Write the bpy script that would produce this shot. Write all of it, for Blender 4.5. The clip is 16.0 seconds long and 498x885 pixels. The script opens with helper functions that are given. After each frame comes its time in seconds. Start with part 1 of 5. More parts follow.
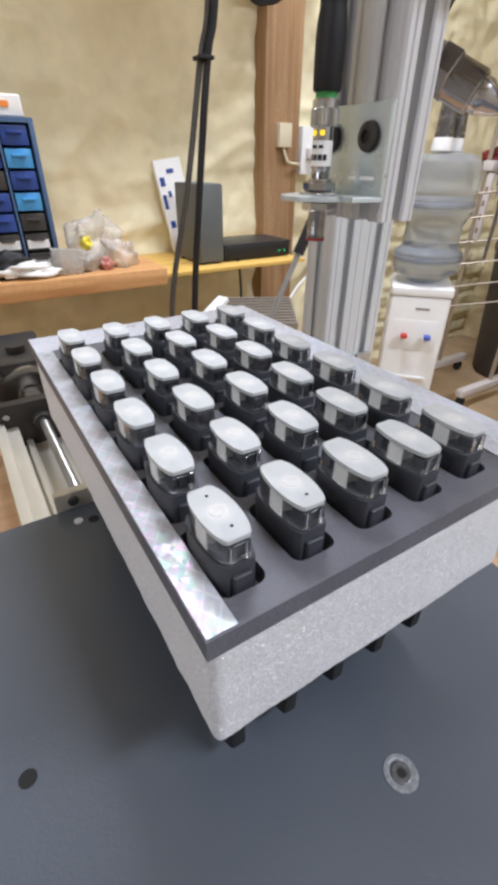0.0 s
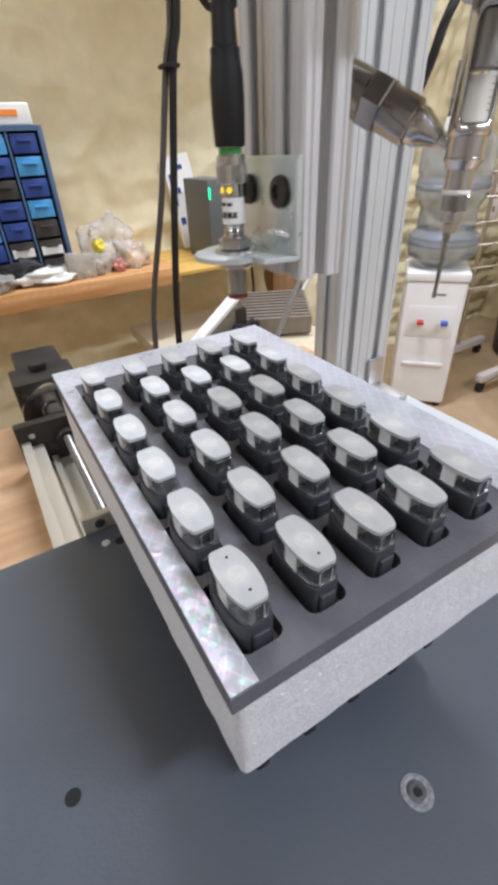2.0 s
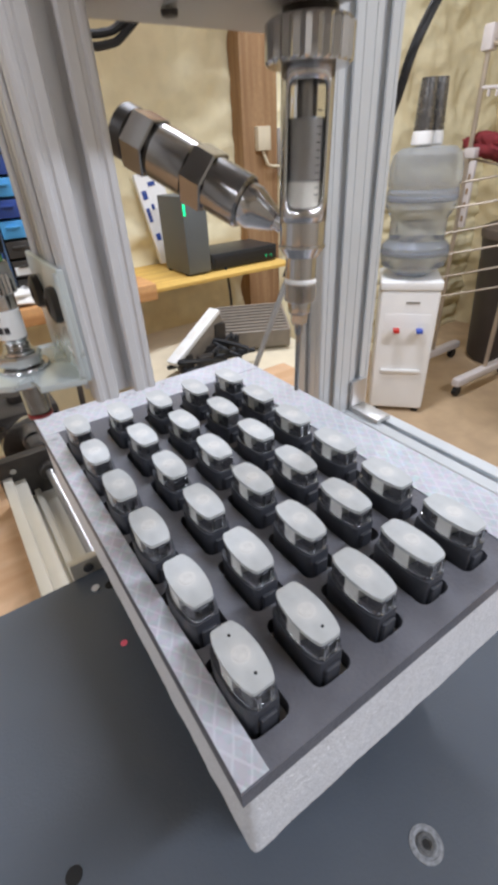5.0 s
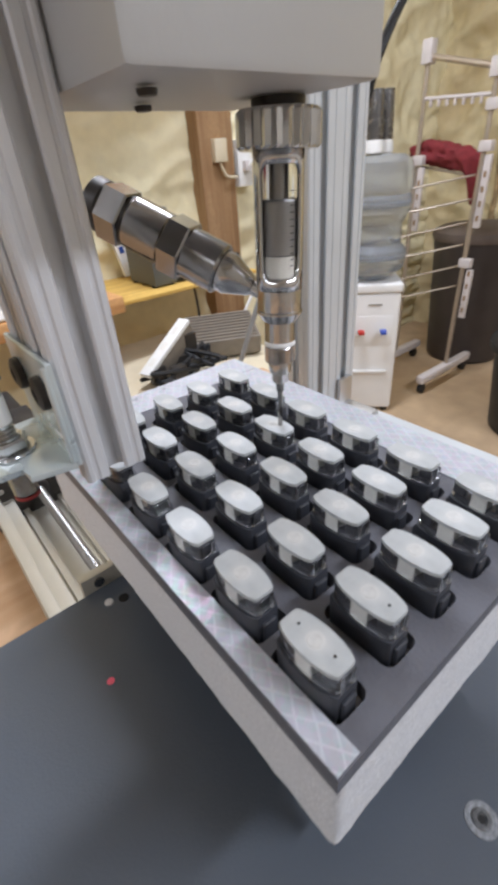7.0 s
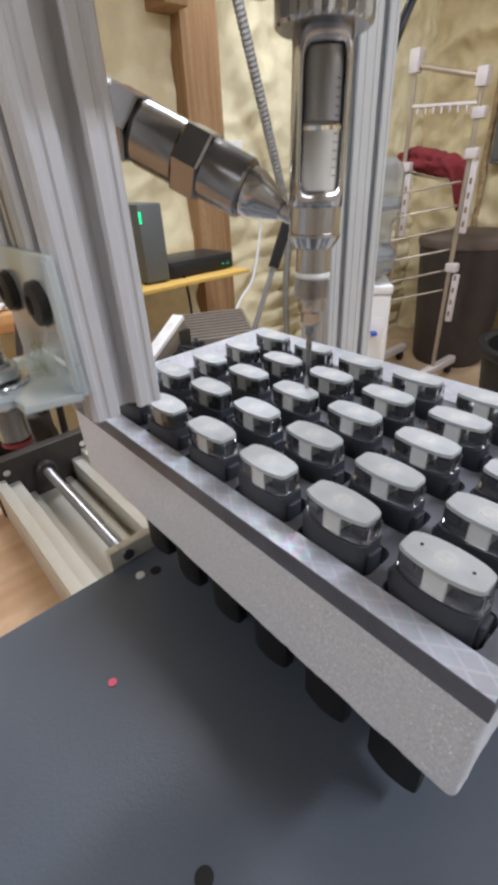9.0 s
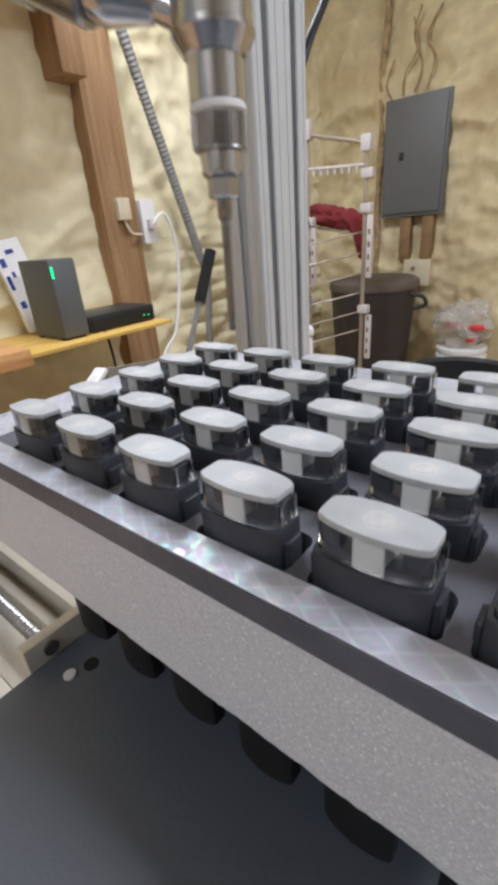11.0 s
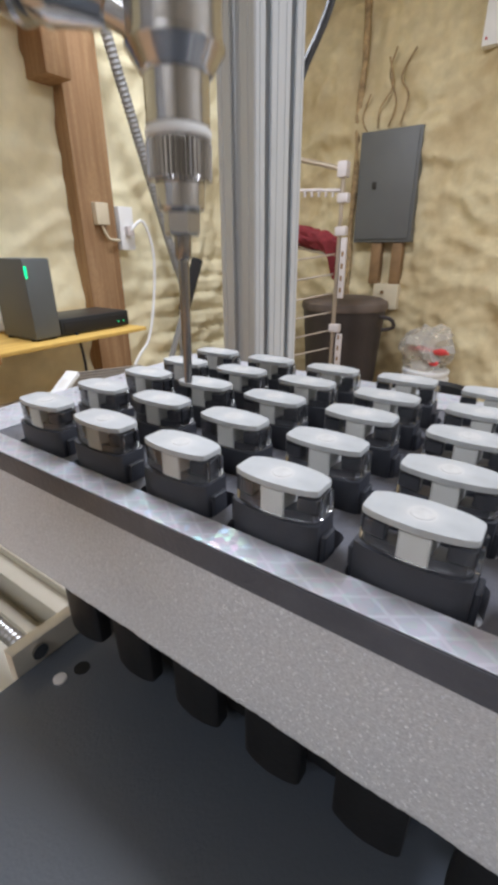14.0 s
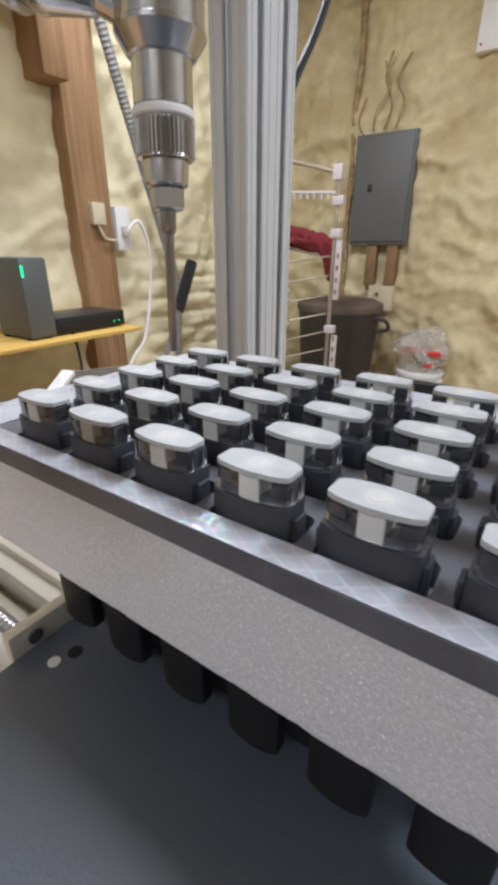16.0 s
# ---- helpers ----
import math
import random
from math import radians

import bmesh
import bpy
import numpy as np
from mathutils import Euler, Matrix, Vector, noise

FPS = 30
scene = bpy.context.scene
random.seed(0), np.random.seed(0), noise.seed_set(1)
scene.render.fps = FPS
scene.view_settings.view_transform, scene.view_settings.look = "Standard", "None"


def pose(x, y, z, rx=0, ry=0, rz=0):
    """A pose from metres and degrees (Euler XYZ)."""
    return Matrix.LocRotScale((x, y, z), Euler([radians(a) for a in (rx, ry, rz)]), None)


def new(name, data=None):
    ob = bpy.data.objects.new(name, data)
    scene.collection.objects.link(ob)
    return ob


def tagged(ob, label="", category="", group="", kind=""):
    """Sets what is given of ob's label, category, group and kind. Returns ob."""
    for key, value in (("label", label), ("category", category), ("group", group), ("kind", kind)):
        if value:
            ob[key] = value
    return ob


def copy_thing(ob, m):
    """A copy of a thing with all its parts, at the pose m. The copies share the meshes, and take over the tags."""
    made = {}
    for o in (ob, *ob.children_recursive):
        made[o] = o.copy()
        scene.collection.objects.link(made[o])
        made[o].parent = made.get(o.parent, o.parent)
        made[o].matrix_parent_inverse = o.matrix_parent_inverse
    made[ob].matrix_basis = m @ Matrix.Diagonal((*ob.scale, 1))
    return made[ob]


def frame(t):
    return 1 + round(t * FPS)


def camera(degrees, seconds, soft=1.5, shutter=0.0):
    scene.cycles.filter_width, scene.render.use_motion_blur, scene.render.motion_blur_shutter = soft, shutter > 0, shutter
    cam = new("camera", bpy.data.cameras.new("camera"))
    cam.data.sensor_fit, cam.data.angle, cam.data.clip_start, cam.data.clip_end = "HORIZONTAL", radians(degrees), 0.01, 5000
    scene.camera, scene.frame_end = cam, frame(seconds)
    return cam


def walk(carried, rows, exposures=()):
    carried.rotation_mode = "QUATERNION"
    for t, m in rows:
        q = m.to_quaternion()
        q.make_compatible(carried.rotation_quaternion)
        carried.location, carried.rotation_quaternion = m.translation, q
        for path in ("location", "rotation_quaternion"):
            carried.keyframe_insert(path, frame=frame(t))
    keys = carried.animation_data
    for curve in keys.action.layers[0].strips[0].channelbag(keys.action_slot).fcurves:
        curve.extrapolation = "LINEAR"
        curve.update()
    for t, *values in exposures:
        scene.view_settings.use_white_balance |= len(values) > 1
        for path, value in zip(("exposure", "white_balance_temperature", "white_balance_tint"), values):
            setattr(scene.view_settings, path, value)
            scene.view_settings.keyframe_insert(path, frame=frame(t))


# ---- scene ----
cam = camera(58.7, 16.0, 4.2, 0.5)
PATH = [
    (0, -0.0503, -0.0983, 1.0964, 57.64, -0.46, -31.95),
    (0.5, -0.0484, -0.1001, 1.0969, 56.92, -0.18, -32.24),
    (1, -0.0468, -0.0943, 1.1018, 56.61, 0.52, -31.79),
    (1.5, -0.0401, -0.0928, 1.1094, 56.26, 1.19, -31.27),
    (2, -0.046, -0.0945, 1.1267, 56.03, 2.33, -31.04),
    (2.5, -0.0512, -0.0882, 1.1389, 55.79, 1.96, -32.31),
    (3, -0.0553, -0.0897, 1.1575, 57.55, -0.47, -34.85),
    (3.5, -0.0542, -0.088, 1.1588, 57.7, 1.08, -32.49),
    (4, -0.0497, -0.0808, 1.151, 57.49, 1.97, -32.99),
    (4.5, -0.0404, -0.0837, 1.1463, 57.06, 2.69, -33.4),
    (4.7, -0.0387, -0.0823, 1.1462, 56.9, 2.83, -33.52),
    (6.8, -0.0862, -0.063, 1.1413, 57.62, 3.0, -41.46),
    (7, -0.0694, -0.0626, 1.1406, 57.7, 3.97, -39.69),
    (7.5, -0.058, -0.0573, 1.1308, 57.51, 3.84, -37.13),
    (8, -0.0768, -0.0492, 1.1217, 57.36, 3.9, -39.5),
    (8.2, -0.0911, -0.0416, 1.1176, 57.78, 3.47, -40.35),
    (10.3, -0.113, -0.03, 1.0995, 60.25, 3.41, -46.01),
    (10.5, -0.108, -0.0216, 1.0999, 62.64, 2.94, -49.93),
    (11.0, -0.0829, 0.0082, 1.0629, 64.61, 4.24, -51.91),
    (11.5, -0.082, 0.009, 1.0556, 65.18, 3.51, -51.86),
    (12.0, -0.0813, 0.0096, 1.0547, 65.49, 3.34, -52.39),
    (12.5, -0.0853, 0.0125, 1.0569, 64.96, 3.19, -52.89),
    (13.0, -0.0968, 0.0218, 1.06, 65.25, 2.44, -54.25),
    (13.5, -0.0986, 0.0227, 1.0603, 65.73, 1.28, -54.68),
    (14.0, -0.1, 0.0223, 1.0608, 66.13, 0.4, -55.09),
    (14.5, -0.0981, 0.0223, 1.0593, 66.44, -0.06, -55.02),
    (15.0, -0.0994, 0.0223, 1.0603, 66.46, 0.22, -55.5),
    (15.5, -0.0996, 0.0215, 1.0608, 66.39, 0.07, -55.5),
    (16.0, -0.1077, 0.0104, 1.0636, 66.19, -0.11, -55.44),
]
walk(cam, [(t, pose(x, y, z, rx, ry, rz)) for t, x, y, z, rx, ry, rz in PATH], [(0.0, 0.32), (2.5, 0.25), (4.5, 0.19), (7.0, 0.14), (10.5, 0.05), (12.0, 0.05), (16.0, 0.09)])

# ---- light ----
world = bpy.data.worlds.new("room_air")
scene.world = world
world.use_nodes = True
world.node_tree.nodes["Background"].inputs[0].default_value = (0.9, 0.93, 1.0, 1)
world.node_tree.nodes["Background"].inputs[1].default_value = 0.15


def overhead_area(x, y, z, sx, sy, watts, colour=(0.815, 0.865, 1.0)):
    lamp = bpy.data.lights.new("tube_light", "AREA")
    lamp.shape, lamp.size, lamp.size_y = "RECTANGLE", sx, sy
    lamp.energy, lamp.color = watts, colour
    ob = new("tube_light", lamp)
    ob.matrix_world = pose(x, y, z)
    return ob


# Unseen sources: first set by the tray's shadow, second by the tape's highlight.
overhead_area(1.1, -1.25, 2.66, 1.3, 0.22, 56)
overhead_area(0.9, 1.1, 2.66, 1.1, 0.25, 41)
# Fill added on the left; no such source is known there.
overhead_area(-2.0, -0.1, 2.66, 0.4, 1.5, 27)

# ---- materials ----


def material(name, colour, rough=0.5, metal=0.0, vary=0.12, scale=30.0, bump=0.0, bump_scale=200.0, second=None,
             second_scale=4.0, second_amount=0.3, clear=0.0, transmission=0.0, ior=1.45, emission=None, strength=0.0, subsurface=0.0):
    m = bpy.data.materials.new(name)
    m.use_nodes = True
    nt = m.node_tree
    n, l = nt.nodes, nt.links
    b = n["Principled BSDF"]
    b.inputs["Roughness"].default_value = rough
    b.inputs["Metallic"].default_value = metal
    b.inputs["Coat Weight"].default_value = clear
    b.inputs["Transmission Weight"].default_value = transmission
    b.inputs["IOR"].default_value = ior
    b.inputs["Subsurface Weight"].default_value = subsurface
    b.inputs["Subsurface Radius"].default_value = (0.01, 0.01, 0.01)
    tc = n.new("ShaderNodeTexCoord")
    noise1 = n.new("ShaderNodeTexNoise")
    noise1.inputs["Scale"].default_value = scale
    noise1.inputs["Detail"].default_value = 6
    l.new(tc.outputs["Object"], noise1.inputs["Vector"])
    ramp = n.new("ShaderNodeMapRange")
    ramp.inputs["From Min"].default_value, ramp.inputs["From Max"].default_value = 0.3, 0.7
    ramp.inputs["To Min"].default_value, ramp.inputs["To Max"].default_value = 1 - vary, 1 + vary
    l.new(noise1.outputs["Fac"], ramp.inputs["Value"])
    mixa = n.new("ShaderNodeMix")
    mixa.data_type, mixa.blend_type = "RGBA", "MULTIPLY"
    mixa.inputs["Factor"].default_value = 1.0
    mixa.inputs["A"].default_value = (*colour, 1)
    l.new(ramp.outputs["Result"], mixa.inputs["B"])
    out = mixa.outputs["Result"]
    if second:
        noise2 = n.new("ShaderNodeTexNoise")
        noise2.inputs["Scale"].default_value = second_scale
        noise2.inputs["Detail"].default_value = 5
        l.new(tc.outputs["Object"], noise2.inputs["Vector"])
        r2 = n.new("ShaderNodeMapRange")
        r2.inputs["From Min"].default_value, r2.inputs["From Max"].default_value = 0.42, 0.68
        r2.inputs["To Max"].default_value = second_amount
        l.new(noise2.outputs["Fac"], r2.inputs["Value"])
        mixb = n.new("ShaderNodeMix")
        mixb.data_type = "RGBA"
        l.new(r2.outputs["Result"], mixb.inputs["Factor"])
        l.new(out, mixb.inputs["A"])
        mixb.inputs["B"].default_value = (*second, 1)
        out = mixb.outputs["Result"]
    l.new(out, b.inputs["Base Color"])
    rr = n.new("ShaderNodeMapRange")
    rr.inputs["To Min"].default_value, rr.inputs["To Max"].default_value = max(rough - 0.08, 0.02), min(rough + 0.1, 1)
    l.new(noise1.outputs["Fac"], rr.inputs["Value"])
    l.new(rr.outputs["Result"], b.inputs["Roughness"])
    if bump:
        nb = n.new("ShaderNodeTexNoise")
        nb.inputs["Scale"].default_value = bump_scale
        nb.inputs["Detail"].default_value = 4
        l.new(tc.outputs["Object"], nb.inputs["Vector"])
        bp = n.new("ShaderNodeBump")
        bp.inputs["Strength"].default_value = bump
        bp.inputs["Distance"].default_value = 0.002
        l.new(nb.outputs["Fac"], bp.inputs["Height"])
        l.new(bp.outputs["Normal"], b.inputs["Normal"])
    if emission:
        b.inputs["Emission Color"].default_value = (*emission, 1)
        b.inputs["Emission Strength"].default_value = strength
    return m


def math_node(nt, op, a, b=None):
    nd = nt.nodes.new("ShaderNodeMath")
    nd.operation = op
    for i, v in enumerate((a, b)):
        if v is None:
            continue
        if isinstance(v, (int, float)):
            nd.inputs[i].default_value = v
        else:
            nt.links.new(v, nd.inputs[i])
    return nd.outputs[0]


def tape_material():
    m = material("reflective_tape", (0.50, 0.515, 0.575), 0.30, 0.0, 0.12, 60)
    nt = m.node_tree
    b = nt.nodes["Principled BSDF"]
    tc = nt.nodes.new("ShaderNodeTexCoord")
    sep = nt.nodes.new("ShaderNodeSeparateXYZ")
    nt.links.new(tc.outputs["Object"], sep.inputs[0])
    wob = nt.nodes.new("ShaderNodeTexNoise")
    wob.inputs["Scale"].default_value = 90
    nt.links.new(tc.outputs["Object"], wob.inputs["Vector"])
    w = math_node(nt, "MULTIPLY", wob.outputs["Fac"], 0.25)
    lines = []
    for sx, sy in ((1, 1), (1, -1)):
        u = math_node(nt, "ADD", math_node(nt, "MULTIPLY", sep.outputs[0], 130 * sx), math_node(nt, "MULTIPLY", sep.outputs[1], 86 * sy))
        u = math_node(nt, "ADD", u, w)
        f = math_node(nt, "ABSOLUTE", math_node(nt, "SUBTRACT", math_node(nt, "FRACT", math_node(nt, "ADD", u, 40.0)), 0.5))
        lines.append(math_node(nt, "LESS_THAN", f, 0.075))
    edge = math_node(nt, "MAXIMUM", lines[0], lines[1])
    old = b.inputs["Base Color"].links[0].from_socket
    mix = nt.nodes.new("ShaderNodeMix")
    mix.data_type = "RGBA"
    nt.links.new(math_node(nt, "MULTIPLY", edge, 0.5), mix.inputs["Factor"])
    nt.links.new(old, mix.inputs["A"])
    mix.inputs["B"].default_value = (0.66, 0.68, 0.73, 1)
    nt.links.new(mix.outputs["Result"], b.inputs["Base Color"])
    # tiny prisms under a thin film: they glint in colours round a highlight
    vo = nt.nodes.new("ShaderNodeTexVoronoi")
    vo.inputs["Scale"].default_value = 420
    nt.links.new(tc.outputs["Object"], vo.inputs["Vector"])
    off = nt.nodes.new("ShaderNodeVectorMath")
    off.operation = "SUBTRACT"
    nt.links.new(vo.outputs["Color"], off.inputs[0])
    off.inputs[1].default_value = (0.5, 0.5, 0.5)
    sc = nt.nodes.new("ShaderNodeVectorMath")
    sc.operation = "SCALE"
    nt.links.new(off.outputs[0], sc.inputs[0])
    sc.inputs["Scale"].default_value = 0.15
    geo = nt.nodes.new("ShaderNodeNewGeometry")
    add = nt.nodes.new("ShaderNodeVectorMath")
    add.operation = "ADD"
    nt.links.new(geo.outputs["Normal"], add.inputs[0])
    nt.links.new(sc.outputs[0], add.inputs[1])
    nrm = nt.nodes.new("ShaderNodeVectorMath")
    nrm.operation = "NORMALIZE"
    nt.links.new(add.outputs[0], nrm.inputs[0])
    nt.links.new(nrm.outputs[0], b.inputs["Normal"])
    sepc = nt.nodes.new("ShaderNodeSeparateColor")
    nt.links.new(vo.outputs["Color"], sepc.inputs[0])
    b.inputs["Specular IOR Level"].default_value = 0.65
    nt.links.new(math_node(nt, "ADD", math_node(nt, "MULTIPLY", sepc.outputs[0], 350.0), 380.0), b.inputs["Thin Film Thickness"])
    b.inputs["Thin Film IOR"].default_value = 1.7
    return m


def cap_material(*args, **kw):
    """Milky lens, whiter in a round patch over the light stem, with a moulded ring and worn rim."""
    m = material(*args, **kw)
    nt = m.node_tree
    b = nt.nodes["Principled BSDF"]
    tc = nt.nodes.new("ShaderNodeTexCoord")
    sep = nt.nodes.new("ShaderNodeSeparateXYZ")
    nt.links.new(tc.outputs["Object"], sep.inputs[0])
    nz = nt.nodes.new("ShaderNodeTexNoise")
    nz.inputs["Scale"].default_value, nz.inputs["Detail"].default_value = 260, 4
    nt.links.new(tc.outputs["Object"], nz.inputs["Vector"])
    sq = [math_node(nt, "MULTIPLY", sep.outputs[k], sep.outputs[k]) for k in (0, 1)]
    rad = math_node(nt, "SQRT", math_node(nt, "ADD", sq[0], sq[1]))
    rad = math_node(nt, "ADD", rad, math_node(nt, "MULTIPLY", nz.outputs["Fac"], 0.0012))
    steps = []
    for lo, hi in ((0.0048, 0.0036), (0.0078, 0.0040)):
        r = nt.nodes.new("ShaderNodeMapRange")
        r.interpolation_type = "SMOOTHSTEP"
        r.inputs["From Min"].default_value, r.inputs["From Max"].default_value = lo, hi
        nt.links.new(rad, r.inputs["Value"])
        steps.append(r.outputs["Result"])
    ring = math_node(nt, "LESS_THAN", math_node(nt, "ABSOLUTE", math_node(nt, "SUBTRACT", rad, 0.0022)), 0.00035)
    white = math_node(nt, "ADD", math_node(nt, "MULTIPLY", steps[0], 0.5), math_node(nt, "MULTIPLY", steps[1], 0.35))
    white = math_node(nt, "SUBTRACT", white, math_node(nt, "MULTIPLY", ring, 0.25))
    old = b.inputs["Base Color"].links[0].from_socket
    mix = nt.nodes.new("ShaderNodeMix")
    mix.data_type = "RGBA"
    nt.links.new(white, mix.inputs["Factor"])
    nt.links.new(old, mix.inputs["A"])
    mix.inputs["B"].default_value = (0.66, 0.655, 0.635, 1)
    nt.links.new(mix.outputs["Result"], b.inputs["Base Color"])
    return m


def wood_material(name, light, dark, rough=0.6, along=2):
    m = material(name, light, rough, 0, 0.1, 60, 0.25, 120)
    nt = m.node_tree
    b = nt.nodes["Principled BSDF"]
    tc = nt.nodes.new("ShaderNodeTexCoord")
    mp = nt.nodes.new("ShaderNodeMapping")
    s = [14.0, 14.0, 14.0]
    s[along] = 0.9
    mp.inputs["Scale"].default_value = s
    nt.links.new(tc.outputs["Object"], mp.inputs["Vector"])
    nz = nt.nodes.new("ShaderNodeTexNoise")
    nz.inputs["Scale"].default_value, nz.inputs["Detail"].default_value = 2.2, 8
    nz.inputs["Distortion"].default_value = 0.8
    nt.links.new(mp.outputs["Vector"], nz.inputs["Vector"])
    r = nt.nodes.new("ShaderNodeMapRange")
    r.inputs["From Min"].default_value, r.inputs["From Max"].default_value = 0.35, 0.65
    nt.links.new(nz.outputs["Fac"], r.inputs["Value"])
    old = b.inputs["Base Color"].links[0].from_socket
    mix = nt.nodes.new("ShaderNodeMix")
    mix.data_type = "RGBA"
    nt.links.new(r.outputs["Result"], mix.inputs["Factor"])
    nt.links.new(old, mix.inputs["A"])
    mix.inputs["B"].default_value = (*dark, 1)
    nt.links.new(mix.outputs["Result"], b.inputs["Base Color"])
    return m


def foam_sheet_material():
    """White closed-cell foam; picked cells carry glints painted into colour and normals."""
    m = material("white_foam", (0.70, 0.705, 0.725), 0.55, 0, 0.13, 900, 0.0, subsurface=0.3)
    nt = m.node_tree
    b = nt.nodes["Principled BSDF"]
    tc = nt.nodes.new("ShaderNodeTexCoord")
    vo = nt.nodes.new("ShaderNodeTexVoronoi")
    vo.inputs["Scale"].default_value = 1500
    nt.links.new(tc.outputs["Object"], vo.inputs["Vector"])
    bp = nt.nodes.new("ShaderNodeBump")
    bp.inputs["Strength"].default_value, bp.inputs["Distance"].default_value = 0.35, 0.0006
    nt.links.new(vo.outputs["Distance"], bp.inputs["Height"])
    # a few cells get normals bent upward, so they always catch overhead light
    off = nt.nodes.new("ShaderNodeVectorMath")
    off.operation = "SUBTRACT"
    nt.links.new(vo.outputs["Color"], off.inputs[0])
    off.inputs[1].default_value = (0.5, 0.5, 0.5)
    sep = nt.nodes.new("ShaderNodeSeparateColor")
    nt.links.new(vo.outputs["Color"], sep.inputs[0])
    pick = math_node(nt, "GREATER_THAN", sep.outputs[2], 0.93)
    sc = nt.nodes.new("ShaderNodeVectorMath")
    sc.operation = "SCALE"
    up = nt.nodes.new("ShaderNodeVectorMath")
    up.operation = "ADD"
    nt.links.new(off.outputs[0], up.inputs[0])
    up.inputs[1].default_value = (0.0, 0.0, 0.55)
    nt.links.new(up.outputs[0], sc.inputs[0])
    nt.links.new(math_node(nt, "MULTIPLY", pick, 0.75), sc.inputs["Scale"])
    add = nt.nodes.new("ShaderNodeVectorMath")
    add.operation = "ADD"
    nt.links.new(bp.outputs["Normal"], add.inputs[0])
    nt.links.new(sc.outputs[0], add.inputs[1])
    nrm = nt.nodes.new("ShaderNodeVectorMath")
    nrm.operation = "NORMALIZE"
    nt.links.new(add.outputs[0], nrm.inputs[0])
    nt.links.new(nrm.outputs[0], b.inputs["Normal"])
    # glints are also painted in: the picked cells are mixed toward white
    old = b.inputs["Base Color"].links[0].from_socket
    mix = nt.nodes.new("ShaderNodeMix")
    mix.data_type = "RGBA"
    nt.links.new(math_node(nt, "MULTIPLY", pick, 0.16), mix.inputs["Factor"])
    nt.links.new(old, mix.inputs["A"])
    mix.inputs["B"].default_value = (0.92, 0.92, 0.94, 1)
    nt.links.new(mix.outputs["Result"], b.inputs["Base Color"])
    r = nt.nodes.new("ShaderNodeMapRange")
    r.inputs["To Min"].default_value, r.inputs["To Max"].default_value = 0.6, 0.1
    nt.links.new(pick, r.inputs["Value"])
    nt.links.new(r.outputs["Result"], b.inputs["Roughness"])
    return m


M_WALL = material("spray_foam_yellow", (0.80, 0.73, 0.495), 0.7, 0, 0.06, 18, 0.9, 38, second=(0.62, 0.51, 0.29), second_scale=3.0, second_amount=0.5)
M_WALL_B = material("spray_foam_tan", (0.67, 0.575, 0.355), 0.7, 0, 0.12, 12, 1.0, 26, second=(0.44, 0.32, 0.16), second_scale=3.4, second_amount=0.6)
M_UNSEEN_WALL = material("unseen_wall_grey", (0.44, 0.415, 0.37), 0.8, 0, 0.08, 5)
M_PLAIN = material("painted_board", (0.7, 0.68, 0.62), 0.8, 0, 0.05, 5)
M_FLOOR = material("dusty_plywood_floor", (0.50, 0.36, 0.22), 0.7, 0, 0.12, 9, 0.2, 60, second=(0.38, 0.27, 0.17), second_scale=1.5, second_amount=0.4)
M_POST = wood_material("post_timber", (0.38, 0.235, 0.12), (0.27, 0.15, 0.07), 0.7, 2)
M_SHELF = wood_material("shelf_pine", (0.66, 0.36, 0.15), (0.50, 0.24, 0.09), 0.6, 0)
M_SHELF2 = wood_material("yellow_plywood", (0.70, 0.46, 0.12), (0.55, 0.33, 0.08), 0.6, 0)
M_BENCH = wood_material("bench_plywood", (0.62, 0.41, 0.25), (0.50, 0.30, 0.16), 0.5, 0)
M_PLATE = material("blue_grey_phenolic_plate", (0.080, 0.094, 0.115), 0.38, 0, 0.07, 12, 0.12, 700, second=(0.094, 0.108, 0.127), second_scale=5, second_amount=0.35)
M_PLATE.node_tree.nodes["Principled BSDF"].inputs["Specular IOR Level"].default_value = 0.6
M_SHEET = material("dark_grey_foam_sheet", (0.115, 0.117, 0.135), 0.5, 0, 0.12, 35, 0.25, 500, second=(0.22, 0.223, 0.25), second_scale=28, second_amount=0.45)
M_FOAM = foam_sheet_material()
M_TAPE = tape_material()
M_BODY = material("black_plastic_housing", (0.042, 0.045, 0.055), 0.5, 0, 0.1, 60, 0.1, 900)
M_CAP = cap_material("frosted_white_lens", (0.47, 0.49, 0.495), 0.5, 0, 0.06, 160, second=(0.535, 0.555, 0.56), second_scale=110, second_amount=0.7, subsurface=0.25)
M_RING = material("frosted_ring", (0.60, 0.60, 0.585), 0.5, 0, 0.08, 300)
M_CLEAR = material("clear_acrylic", (0.95, 0.97, 0.97), 0.04, 0, 0.0, 60, transmission=1.0, ior=1.46)
M_BLOCK = material("white_light_block", (0.74, 0.72, 0.67), 0.5, 0, 0.04, 90)
M_CAVITY = material("smoked_cavity", (0.065, 0.065, 0.072), 0.3, 0, 0.2, 90)
M_ALU = material("anodised_aluminium", (0.66, 0.665, 0.68), 0.36, 0.22, 0.04, 8, 0.05, 60)
M_ALU_FRAME = material("bright_anodised_aluminium", (0.61, 0.645, 0.67), 0.34, 0.25, 0.04, 8, 0.05, 60)
M_ALU_DULL = material("brushed_aluminium", (0.60, 0.60, 0.60), 0.42, 0.9, 0.06, 14, 0.06, 200)
M_RAIL = material("raw_aluminium_rail", (0.62, 0.59, 0.51), 0.4, 0.4, 0.1, 10, 0.05, 100)
